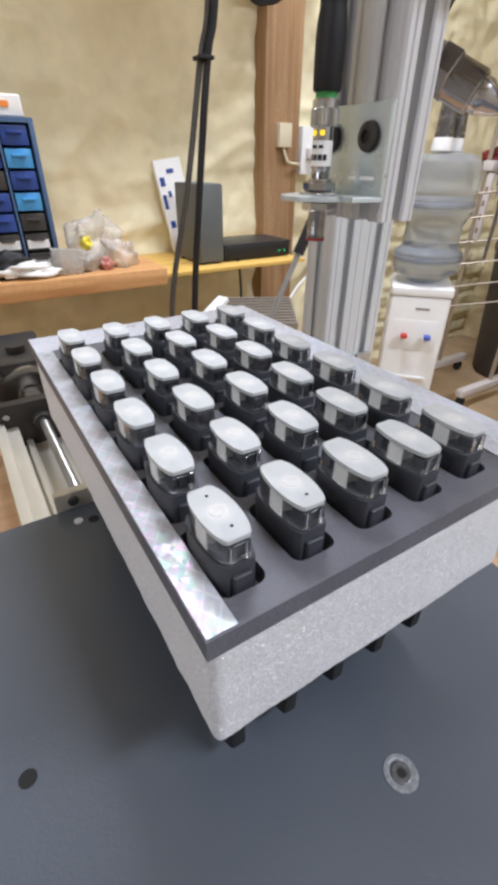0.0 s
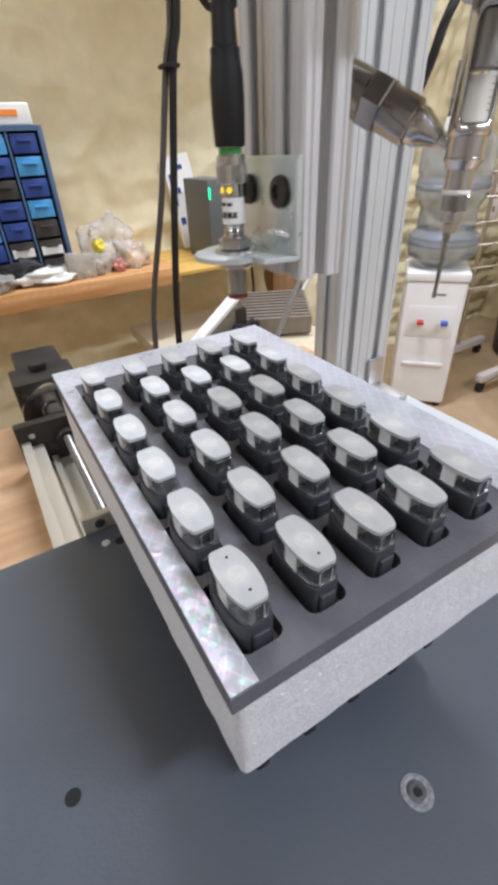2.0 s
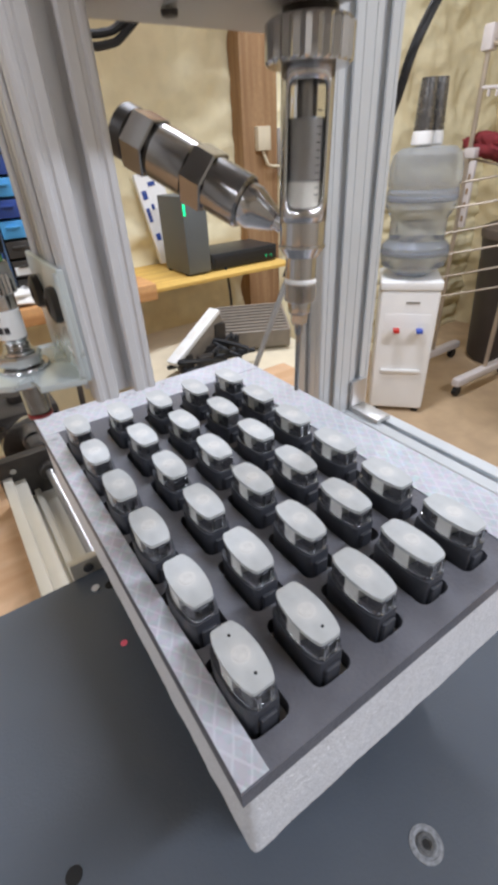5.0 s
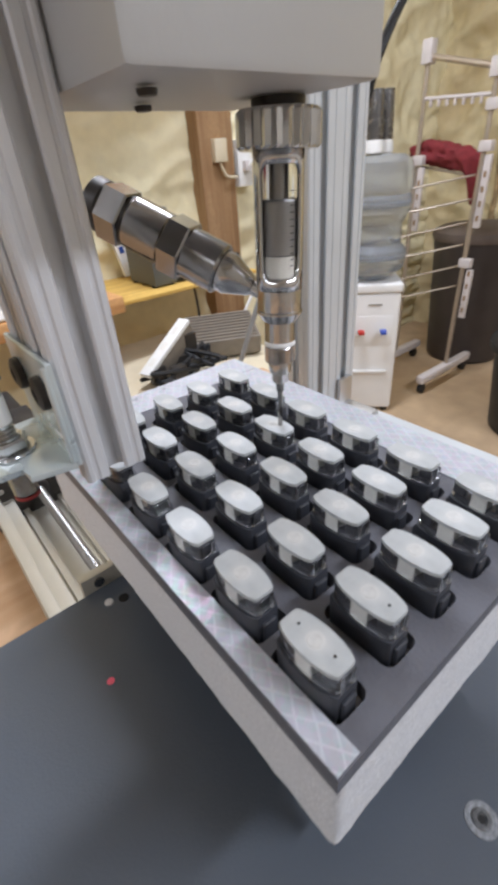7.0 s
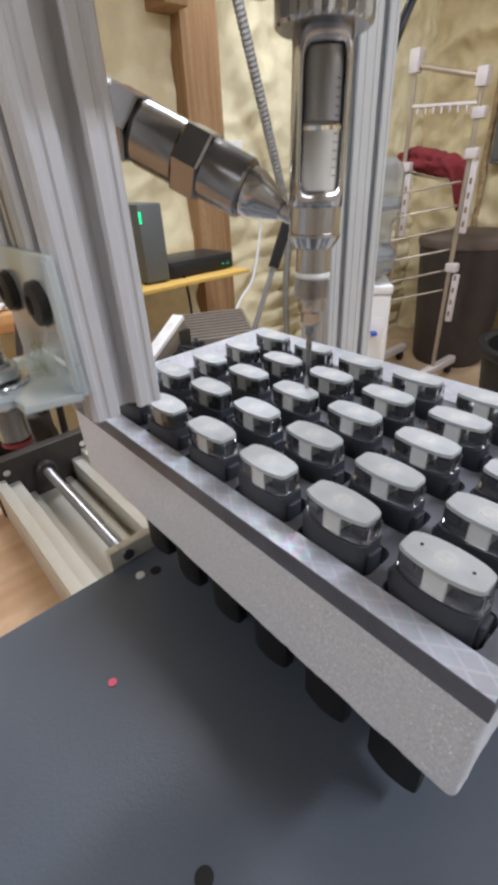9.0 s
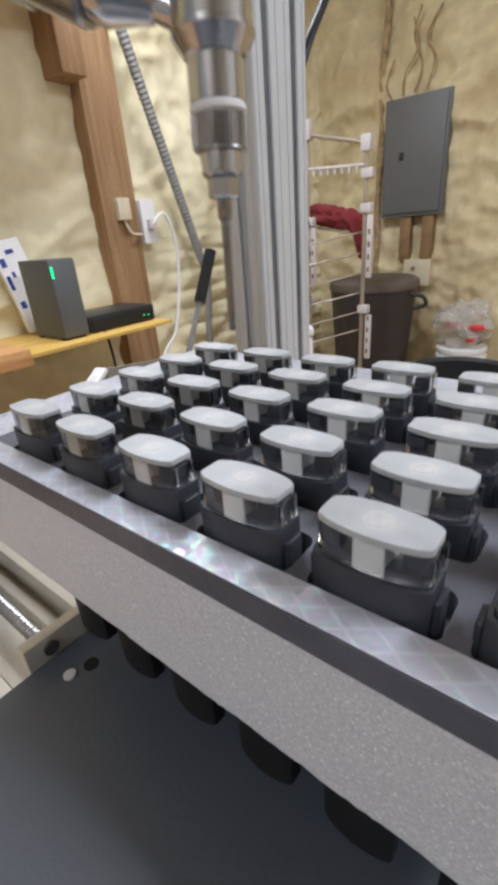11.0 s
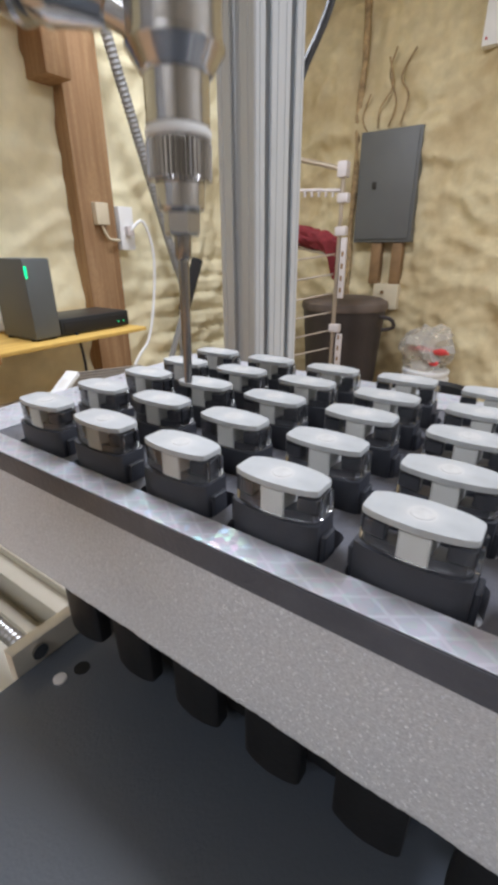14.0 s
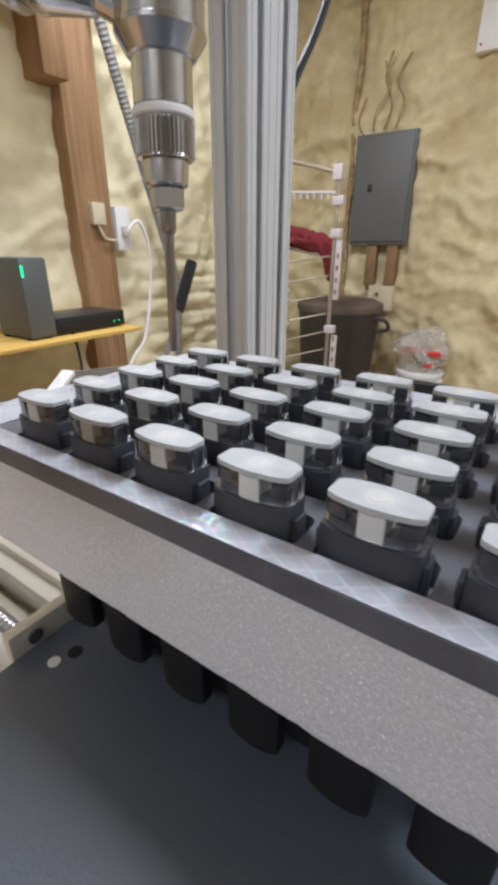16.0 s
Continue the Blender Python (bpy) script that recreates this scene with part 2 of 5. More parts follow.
M_STEEL = material("polished_steel", (0.56, 0.555, 0.55), 0.19, 1.0, 0.06, 25, 0.03, 150)
M_STEEL_DK = material("steel_hex", (0.32, 0.31, 0.30), 0.2, 1.0, 0.08, 25, 0.04, 150)
M_BOX = material("satin_grey_box", (0.50, 0.50, 0.49), 0.45, 0.35, 0.03, 6, 0.04, 300)
M_ZINC = material("zinc_plated_bracket", (0.60, 0.665, 0.675), 0.28, 0.5, 0.08, 30, 0.05, 90)
M_BLACK = material("black_rubber", (0.010, 0.010, 0.011), 0.55, 0, 0.15, 40, 0.1, 300)
M_BLACKMETAL = material("black_oxide_steel", (0.045, 0.040, 0.036), 0.42, 0.4, 0.2, 40, 0.1, 200)
M_WHITE = material("white_plastic", (0.80, 0.80, 0.78), 0.4, 0, 0.03, 8)
M_LABEL = material("white_label", (0.85, 0.85, 0.83), 0.5, 0, 0.02, 40)
M_WASHER = material("worn_countersink", (0.24, 0.25, 0.265), 0.5, 0.2, 0.35, 400)
M_SCREW = material("dull_zinc_screw", (0.13, 0.135, 0.14), 0.4, 0.5, 0.3, 500)
M_INK = material("black_ink", (0.02, 0.02, 0.025), 0.5, 0, 0.02, 40)
M_YLED = material("amber_indicator", (0.9, 0.6, 0.02), 0.3, 0, 0.0, 40, emission=(1.0, 0.7, 0.05), strength=0.6)
M_GREEN = material("green_seal", (0.05, 0.30, 0.08), 0.5, 0, 0.1, 40)
M_GLED = material("green_indicator", (0.0, 0.6, 0.25), 0.3, 0, 0.0, 40, emission=(0.0, 0.9, 0.32), strength=1.3)
M_REDRIM = material("red_sensor_rim", (0.34, 0.035, 0.035), 0.4, 0, 0.05, 40)
M_LASER = material("laser_spot", (0.6, 0.1, 0.14), 0.6, 0, 0.0, 40, emission=(1.0, 0.16, 0.24), strength=0.14)
M_GLASS = material("sight_glass", (0.95, 0.95, 0.93), 0.03, 0, 0.0, 40, transmission=1.0, ior=1.3)
M_LIQUID = material("cloudy_resin", (0.66, 0.63, 0.56), 0.3, 0, 0.06, 60)
M_PISTON = material("satin_piston_steel", (0.36, 0.355, 0.35), 0.34, 0.85, 0.1, 40)
M_PC = material("grey_painted_steel", (0.115, 0.125, 0.125), 0.5, 0.1, 0.05, 8, 0.05, 400)
M_PANEL = material("grey_panel_enamel", (0.135, 0.14, 0.138), 0.5, 0.1, 0.06, 5, 0.05, 300)
M_ROUTER = material("black_router_plastic", (0.02, 0.022, 0.024), 0.4, 0, 0.1, 30)
M_BLUE = material("blue_cabinet_plastic", (0.07, 0.13, 0.24), 0.5, 0, 0.08, 20)
M_DRAWBLUE = material("dark_blue_drawer", (0.03, 0.07, 0.28), 0.4, 0, 0.1, 20)
M_DRAWLT = material("light_blue_drawer", (0.08, 0.36, 0.70), 0.4, 0, 0.08, 20)
M_DRAWDK = material("dark_drawer", (0.05, 0.045, 0.04), 0.5, 0, 0.1, 20)
M_BAG = material("clear_plastic_bag", (0.86, 0.84, 0.79), 0.25, 0, 0.08, 20, 0.7, 90, clear=0.4, transmission=0.68, ior=1.1)
M_YELLOWBIT = material("yellow_packet", (0.75, 0.6, 0.05), 0.4, 0, 0.1, 30)
M_PINKBIT = material("pink_packet", (0.6, 0.25, 0.22), 0.4, 0, 0.1, 30)
M_ORANGE = material("orange_print", (0.85, 0.25, 0.04), 0.5, 0, 0.05, 30)
M_BOTTLE = material("blue_tinted_bottle", (0.66, 0.71, 0.79), 0.16, 0, 0.04, 6, transmission=0.8, ior=1.15)
M_CUP = material("foil_cups", (0.16, 0.155, 0.15), 0.25, 0.7, 0.3, 30)
M_RED = material("red_tap", (0.55, 0.04, 0.03), 0.4, 0, 0.05, 40)
M_BLUETAP = material("blue_tap", (0.05, 0.10, 0.45), 0.4, 0, 0.05, 40)
M_TRASH = material("brown_black_plastic", (0.048, 0.038, 0.034), 0.5, 0, 0.15, 12, 0.1, 80)
M_LID = material("dusty_brown_lid", (0.13, 0.10, 0.082), 0.6, 0, 0.15, 12)
M_TUB = material("black_tub_plastic", (0.018, 0.019, 0.02), 0.5, 0, 0.15, 12)
M_CLOTH = material("maroon_cloth", (0.20, 0.025, 0.03), 0.9, 0, 0.2, 40, 0.5, 120)
M_TUBE = material("rack_tube_steel", (0.50, 0.43, 0.35), 0.35, 0.7, 0.06, 20)
M_JOINT = material("white_joint_plastic", (0.62, 0.57, 0.55), 0.45, 0, 0.04, 20)
M_CABLE = material("dark_brown_cable", (0.075, 0.068, 0.062), 0.5, 0.0, 0.1, 30)
M_HOSE = material("grey_hose", (0.27, 0.27, 0.26), 0.5, 0.1, 0.1, 30)
M_KEYS = material("grey_brown_ribbed_plastic", (0.20, 0.17, 0.135), 0.55, 0, 0.1, 40)
M_CARD = material("white_card", (0.75, 0.73, 0.68), 0.6, 0, 0.05, 20)
M_BEIGE = material("beige_box", (0.66, 0.58, 0.42), 0.6, 0, 0.05, 20)
M_STRAP = material("brown_conduit", (0.25, 0.15, 0.07), 0.6, 0, 0.15, 20)
M_STAIN = material("brown_stained_foam", (0.36, 0.255, 0.135), 0.75, 0, 0.4, 30, 0.5, 60)
M_REDPRINT = material("red_print", (0.65, 0.06, 0.06), 0.5, 0, 0.1, 30)
# Near-black for flat discs that paint the shade inside holes and sockets.
M_HOLE_SHADE = material("hole_shade", (0.01, 0.01, 0.01), 0.7, 0, 0.0, 30)

# ---- mesh helpers ----


def part(name, bm, mat, parent=None, label="", smooth=True, crease=26):
    bmesh.ops.recalc_face_normals(bm, faces=bm.faces)
    me = bpy.data.meshes.new(name)
    bm.to_mesh(me)
    bm.free()
    me.materials.append(mat)
    if smooth:
        for p in me.polygons:
            p.use_smooth = True
        me.set_sharp_from_angle(angle=radians(crease))
    ob = new(name, me)
    ob.parent = parent
    if label:
        ob["label"] = label
    return ob


def add_box(bm, x0, x1, y0, y1, z0, z1, bevel=0.0, segs=2, m=None):
    t = bmesh.new()
    bmesh.ops.create_cube(t, size=1.0, matrix=Matrix.Translation(((x0 + x1) / 2, (y0 + y1) / 2, (z0 + z1) / 2)) @ Matrix.Diagonal((x1 - x0, y1 - y0, z1 - z0, 1)))
    if bevel:
        bmesh.ops.bevel(t, geom=t.edges[:], offset=bevel, segments=segs, affect="EDGES", profile=0.6)
    if m:
        bmesh.ops.transform(t, matrix=m, verts=t.verts)
    merge(bm, t)
    return bm


def merge(bm, t):
    vs = [bm.verts.new(v.co) for v in t.verts]
    t.verts.index_update()
    for f in t.faces:
        bm.faces.new([vs[v.index] for v in f.verts])
    t.free()


def box(x0, x1, y0, y1, z0, z1, bevel=0.0, segs=2, m=None):
    return add_box(bmesh.new(), x0, x1, y0, y1, z0, z1, bevel, segs, m)


def lathe(profile, segs=32, m=None, bm=None, wave=None):
    """Turn (radius, height) pairs round z; wave = (count, depth, first, last) cuts flutes in those rings."""
    bm = bm or bmesh.new()
    rings = []
    for k, (r, z) in enumerate(profile):
        ring = []
        for i in range(segs):
            rr = r
            if wave and wave[2] <= k <= wave[3]:
                rr = r - wave[1] * (i % 2)
            a = 2 * math.pi * i / segs
            p = Vector((rr * math.cos(a), rr * math.sin(a), z))
            ring.append(bm.verts.new(m @ p if m else p))
        rings.append(ring)
    for a, b in zip(rings, rings[1:]):
        for i in range(segs):
            j = (i + 1) % segs
            bm.faces.new((a[i], a[j], b[j], b[i]))
    bm.faces.new(rings[0][::-1])
    bm.faces.new(rings[-1])
    return bm


def sweep(points, radius, segs=8, bm=None):
    """A round tube along a smooth line through the points."""
    bm = bm or bmesh.new()
    pts = [Vector(p) for p in points]
    fine = []
    for i in range(len(pts) - 1):
        p0, p1, p2, p3 = pts[max(i - 1, 0)], pts[i], pts[i + 1], pts[min(i + 2, len(pts) - 1)]
        for k in range(6):
            t = k / 6
            fine.append(0.5 * ((2 * p1) + (p2 - p0) * t + (2 * p0 - 5 * p1 + 4 * p2 - p3) * t * t + (3 * p1 - p0 - 3 * p2 + p3) * t ** 3))
    fine.append(pts[-1])
    rings = []
    for i, p in enumerate(fine):
        d = (fine[min(i + 1, len(fine) - 1)] - fine[max(i - 1, 0)]).normalized()
        u = d.cross(Vector((0.31, 0.17, 0.93)))
        if u.length < 0.05:
            u = d.cross(Vector((1, 0, 0)))
        u.normalize()
        v = d.cross(u)
        r = radius(i / (len(fine) - 1)) if callable(radius) else radius
        rings.append([bm.verts.new(p + r * (math.cos(2 * math.pi * k / segs) * u + math.sin(2 * math.pi * k / segs) * v)) for k in range(segs)])
    for a, b in zip(rings, rings[1:]):
        for k in range(segs):
            j = (k + 1) % segs
            bm.faces.new((a[k], a[j], b[j], b[k]))
    bm.faces.new(rings[0][::-1])
    bm.faces.new(rings[-1])
    return bm


def rod(a, b, r, segs=12, bm=None):
    bm = bm or bmesh.new()
    a, b = Vector(a), Vector(b)
    q = (b - a).to_track_quat("Z", "Y").to_matrix().to_4x4()
    return lathe([(r, 0), (r, (b - a).length)], segs, Matrix.Translation(a) @ q, bm)


def slot_outline(w, h, nx, ny, a=0.0042, lip=0.0022, inner=0.0085, deep=0.0105, r=0.0015, groove=0.0):
    """Outline of a slotted aluminium profile of w by h with nx and ny slots in its sides."""
    out = []

    def side(p, d, n, length, count):
        out.append(p + d * r)
        for k in range(count):
            c = length * (k + 0.5) / count
            g = length / count * 0.34
            if groove:
                for s, q in ((-g - 0.0016, 0), (-g - 0.0007, groove), (-g + 0.0007, groove), (-g + 0.0016, 0)):
                    out.append(p + d * (c + s) + n * q)
            for s, q in ((-a - 0.001, 0), (-a, 0.001), (-a, lip), (-inner, lip), (-inner, deep * 0.6), (-a * 0.8, deep), (a * 0.8, deep), (inner, deep * 0.6), (inner, lip), (a, lip), (a, 0.001), (a + 0.001, 0)):
                out.append(p + d * (c + s) + n * q)
            if groove:
                for s, q in ((g - 0.0016, 0), (g - 0.0007, groove), (g + 0.0007, groove), (g + 0.0016, 0)):
                    out.append(p + d * (c + s) + n * q)
        out.append(p + d * (length - r))

    V = Vector
    side(V((0, 0)), V((1, 0)), V((0, 1)), w, nx)
    side(V((w, 0)), V((0, 1)), V((-1, 0)), h, ny)
    side(V((w, h)), V((-1, 0)), V((0, -1)), w, nx)
    side(V((0, h)), V((0, -1)), V((1, 0)), h, ny)
    return out


def profile(w, h, nx, ny, length, m=None, **kw):
    bm = bmesh.new()
    pts = slot_outline(w, h, nx, ny, **kw)
    m = m or Matrix()
    lo = [bm.verts.new(m @ Vector((p.x, p.y, 0))) for p in pts]
    hi = [bm.verts.new(m @ Vector((p.x, p.y, length))) for p in pts]
    for i in range(len(pts)):
        j = (i + 1) % len(pts)
        bm.faces.new((lo[i], lo[j], hi[j], hi[i]))
    bm.faces.new(lo[::-1])
    bm.faces.new(hi)
    return bm


def empty(name, loc=(0, 0, 0)):
    ob = new(name)
    ob.empty_display_size = 0.02
    ob.location = loc
    return ob


def prism(outline, z0, z1, bm=None, bevel=0.0):
    t = bmesh.new()
    lo = [t.verts.new((x, y, z0)) for x, y in outline]
    hi = [t.verts.new((x, y, z1)) for x, y in outline]
    n = len(outline)
    for i in range(n):
        t.faces.new((lo[i], lo[(i + 1) % n], hi[(i + 1) % n], hi[i]))
    t.faces.new(lo[::-1])
    top = t.faces.new(hi)
    if bevel:
        bmesh.ops.bevel(t, geom=list(top.edges), offset=bevel, segments=2, affect="EDGES", profile=0.6)
    bm = bm or bmesh.new()
    merge(bm, t)
    return bm


def blob(bm, centre, size, seed, amount=0.35, sub=2):
    t = bmesh.new()
    bmesh.ops.create_icosphere(t, subdivisions=sub, radius=1.0)
    for v in t.verts:
        o = Vector((seed, seed * 2.3, 0))
        k = 1 + amount * (noise.noise(v.co * 1.7 + o) + 0.5 * (0.3 - abs(noise.noise(v.co * 3.9 + o))))
        v.co = Vector((v.co.x * size[0] * k, v.co.y * size[1] * k, v.co.z * size[2] * k)) + Vector(centre)
    merge(bm, t)
    return bm


# ---- the room ----
WALL_Y, WALL_X = 1.85, 3.1


def lumpy_wall(name, origin, along, width, height, out, mat, lump, label, nu, nv, courses=False):
    """A sprayed wall: a thick slab whose inner face swells and sags."""
    bm = bmesh.new()
    o, u, n = Vector(origin), Vector(along), Vector(out)
    grid = []
    for j in range(nv + 1):
        row = []
        for i in range(nu + 1):
            p = o + u * (width * i / nu) + Vector((0, 0, height * j / nv))
            q = Vector((width * i / nu, height * j / nv, 3.7))
            w = Vector((noise.noise(q * 3.1), noise.noise(q * 3.1 + Vector((9, 4, 1))), 0)) * 0.12
            d = 0.7 * noise.noise(q * 2.1) + 0.9 * (0.5 - abs(noise.noise((q + w) * Vector((3.0, 6.5, 1))))) + 0.45 * (0.4 - abs(noise.noise((q + w) * 9))) + 0.2 * noise.noise(q * 21)
            if courses:
                fade = min(max((p.x - 1.5) * 4, 0), 1) * min(max((1.15 - p.z) * 5, 0), 1)
                zz = (p.z + 0.02 * noise.noise(q * 2.4)) / 0.095
                d += min(max((0.78 - p.z) * 6, 0), 1) * (0.45 * noise.noise(q * 13) + 0.35 * (0.3 - abs(noise.noise(q * 7.5))))
                d += fade * (0.55 * min(1.0, 4 * abs(zz - math.floor(zz) - 0.5)) - 0.3)
            row.append(bm.verts.new(p + n * lump * d))
        grid.append(row)
    for j in range(nv):
        for i in range(nu):
            bm.faces.new((grid[j][i], grid[j][i + 1], grid[j + 1][i + 1], grid[j + 1][i]))
    back = [bm.verts.new(c.co - n * 0.22) for c in (grid[0][0], grid[0][-1], grid[-1][-1], grid[-1][0])]
    bm.faces.new(back[::-1])
    border = [grid[0], [r[-1] for r in grid], grid[-1][::-1], [r[0] for r in grid][::-1]]
    for k, line in enumerate(border):
        bm.faces.new(list(line)[::-1] + [back[k], back[(k + 1) % 4]])
    return tagged(part(name, bm, mat, crease=80), label, "wall", kind="structure")


lumpy_wall("wall_north", (-2.4, WALL_Y, 0), (1, 0, 0), 5.5, 2.7, (0, -1, 0), M_WALL, 0.042, "pale yellow sprayed foam insulation wall, lumpy", 280, 190, True)
lumpy_wall("wall_east", (WALL_X, WALL_Y, 0), (0, -1, 0), 4.2, 2.7, (-1, 0, 0), M_WALL_B, 0.072, "tan sprayed foam insulation wall with ridges", 220, 140)
# Unseen walls and ceiling close the room; the walls' grey tunes bounce and reflections.
tagged(part("wall_west", box(-2.6, -2.4, -2.4, 1.9, 0, 2.7), M_UNSEEN_WALL), "plain grey wall closing an unseen side of the room", "wall", kind="structure")
tagged(part("wall_south", box(-2.4, 3.3, -2.6, -2.35, 0, 2.7), M_UNSEEN_WALL), "plain grey wall closing an unseen side of the room", "wall", kind="structure")
tagged(part("ceiling", box(-2.6, 3.4, -2.6, 2.1, 2.7, 2.8), M_PLAIN), "plain pale board ceiling", "ceiling", kind="structure")
tagged(part("floor", box(-2.6, 3.4, -2.6, 2.1, -0.12, 0.0), M_FLOOR), "dusty tan plywood floor", "floor", kind="structure")
tagged(part("post_1", box(1.185, 1.365, 1.765, 1.88, 0, 2.7, 0.008), M_POST), "brown weathered square timber post against the foam wall", "post", kind="structure")
tagged(part("post_2", box(1.08, 1.184, 1.70, 1.86, 1.62, 1.859, 0.006), M_POST), "short brown timber block fixed to the post", "timber block", kind="structure")
tagged(part("trim_1", box(0.2, 1.1, 1.45, 1.86, 1.86, 1.90, 0.004), M_SHELF), "high pine board shelf on the foam wall", "shelf", kind="structure")
tagged(part("trim_2", sweep([(WALL_X - 0.03 + 0.012 * noise.noise(Vector((k, 2, 5))), 1.378 + 0.014 * noise.noise(Vector((k * 0.9, 7, 1))), 0.3 * k) for k in range(10)], lambda u: 0.020 + 0.010 * noise.noise(Vector((u * 14, 3, 2))), 10), M_STAIN), "dark brown pipe half buried in the foam wall", "pipe", kind="structure")


def outlet_box():
    e = tagged(empty("junction_box", (1.275, 1.765, 1.19)), "small cream junction box with a bent cable on the post", "junction box")
    part("cover", box(-0.032, 0.032, -0.03, 0, -0.04, 0.045, 0.004), M_BEIGE, e)
    part("cable", sweep([(0, -0.015, -0.04), (0.01, -0.02, -0.07), (0.03, -0.02, -0.095), (0.09, -0.01, -0.10)], 0.006), M_BEIGE, e)
    e = tagged(empty("wall_socket", (1.43, 1.79, 1.14)), "white wall socket with a looping white cable", "socket")
    part("plate", box(-0.04, 0.04, -0.02, 0.02, -0.09, 0.09, 0.004), M_WHITE, e)
    part("plug", box(-0.018, 0.018, -0.045, -0.02, -0.03, 0.01, 0.004), M_JOINT, e)
    part("cable", sweep([(0, -0.04, -0.01), (0.06, -0.06, 0.03), (0.11, -0.06, -0.1), (0.10, -0.05, -0.3), (0.03, -0.06, -0.5), (-0.1, -0.09, -0.6), (-0.4, -0.18, -0.92)], 0.007), M_WHITE, e)


outlet_box()


def electrical_panel():
    e = tagged(empty("electrical_panel", (WALL_X - 0.06, 1.145, 1.08)), "grey steel electrical panel on the foam wall", "electrical panel")
    part("cabinet", box(-0.02, 0.10, -0.19, 0.19, 0, 0.625, 0.005), M_PANEL, e)
    part("door", box(-0.032, -0.021, -0.175, 0.175, 0.02, 0.605, 0.004), M_PANEL, e)
    part("latch", box(-0.04, -0.031, 0.06, 0.085, 0.31, 0.35, 0.003), M_BLACKMETAL, e)
    for y in (-0.11, 0.03):
        part("conduit", box(-0.01, 0.06, y - 0.035, y + 0.035, -0.26, -0.001, 0.01), M_STRAP, e)
    # Dark stained cracks in the foam above the panel, stood in for by brown tubes.
    for k, pts in enumerate(([(0.10, 0.64), (0.09, 0.74), (0.03, 0.84), (0.06, 0.98)], [(0.03, 0.64), (0.0, 0.76), (0.05, 0.90), (0.02, 1.02)], [(-0.04, 0.64), (-0.07, 0.78), (-0.02, 0.88), (-0.09, 1.0)], [(0.14, 0.60), (0.20, 0.70), (0.16, 0.82)])):
        part("wire", sweep([(0.0 + 0.012 * noise.noise(Vector((y * 9, z * 9, k))), y, z) for y, z in pts], 0.0055), M_STAIN, e, "brown stained crack in the foam, drawn as a thin tube")
    e = tagged(empty("wall_box", (WALL_X - 0.03, 1.08, 0.66)), "beige pull box under the electrical panel", "box")
    part("cover", box(-0.04, 0.05, -0.085, 0.085, 0, 0.165, 0.006), M_BEIGE, e)
    part("knob", lathe([(0.012, 0), (0.012, 0.012)], 12, pose(-0.04, 0.02, 0.11, 0, -90, 0)), M_STRAP, e)
    e = tagged(empty("wall_sign", (WALL_X - 0.05, 0.55, 2.01)), "white board fixed high on the foam wall", "board")
    part("board", box(-0.02, 0.05, -0.16, 0.165, 0, 0.3, 0.004), M_WHITE, e)
    part("screw", lathe([(0.006, 0), (0.006, 0.004)], 10, pose(-0.021, 0.145, 0.03, 0, -90, 0)), M_RED, e)


electrical_panel()

# ---- shelves by the far wall ----
tagged(part("wall_shelf", box(-1.6, 0.56, 1.40, 1.83, 0.735, 0.79, 0.006), M_SHELF), "pine plank shelf along the foam wall, cluttered", "shelf", kind="structure")
ob = bmesh.new()
add_box(ob, 0.55, 1.17, 1.42, 1.83, 0.752, 0.766, 0.003)
tagged(part("computer_shelf", ob, M_SHELF2), "thin yellow plywood shelf under the grey tower", "shelf", kind="structure")


def tower():
    e = tagged(empty("computer_tower", (0.78, 1.62, 0.766)), "small dark grey computer tower with a green light", "computer")
    part("case", box(-0.047, 0.047, -0.13, 0.07, 0.006, 0.265, 0.004), M_PC, e)
    part("front_panel", box(-0.0467, 0.0467, -0.1335, -0.1301, 0.012, 0.26, 0.001), M_PC, e)
    part("status_light", box(-0.0455, -0.0385, -0.1355, -0.1336, 0.205, 0.242, 0.002), M_GLED, e, "glowing green status light")
    for x in (-0.035, 0.035):
        for y in (-0.1, 0.05):
            part("foot", lathe([(0.012, 0), (0.012, 0.0065)], 10, pose(x, y, 0)), M_BLACK, e)


def router():
    e = tagged(empty("router", (1.0, 1.6, 0.766)), "flat black network router with green lights on the shelf", "router")
    part("case", box(-0.16, 0.15, -0.10, 0.10, 0.004, 0.062, 0.006), M_ROUTER, e)
    part("front_strip", box(-0.15, 0.14, -0.104, -0.1005, 0.012, 0.05, 0.001), M_BLACK, e)
    for x in (0.09, 0.115):
        part("indicator", box(x, x + 0.004, -0.1065, -0.1042, 0.023, 0.027), M_GLED, e)
    part("cable", sweep([(-0.1, -0.09, 0.02), (-0.11, -0.13, -0.05), (-0.105, -0.12, -0.16), (-0.12, -0.05, -0.2)], 0.005), M_BLACK, e)


tower()
router()


def picture_packet():
    e = tagged(empty("printed_packet", (0.77, 1.765, 0.766)), "white printed packet leaning on the wall, navy drawing", "packet")
    m = pose(0, 0, 0, -8, -8, 0)
    part("packet", box(-0.025, 0.09, -0.012, 0.012, 0.01, 0.34, 0.006, 2, m), M_LABEL, e)
    for x, z, w, h in ((-0.015, 0.25, 0.02, 0.03), (0.02, 0.29, 0.03, 0.015), (-0.018, 0.17, 0.014, 0.05), (0.008, 0.21, 0.012, 0.02), (-0.012, 0.10, 0.02, 0.025)):
        part("print", box(x, x + w, -0.0145, -0.0125, z, z + h, 0.0005, 1, m), M_DRAWBLUE, e)


picture_packet()


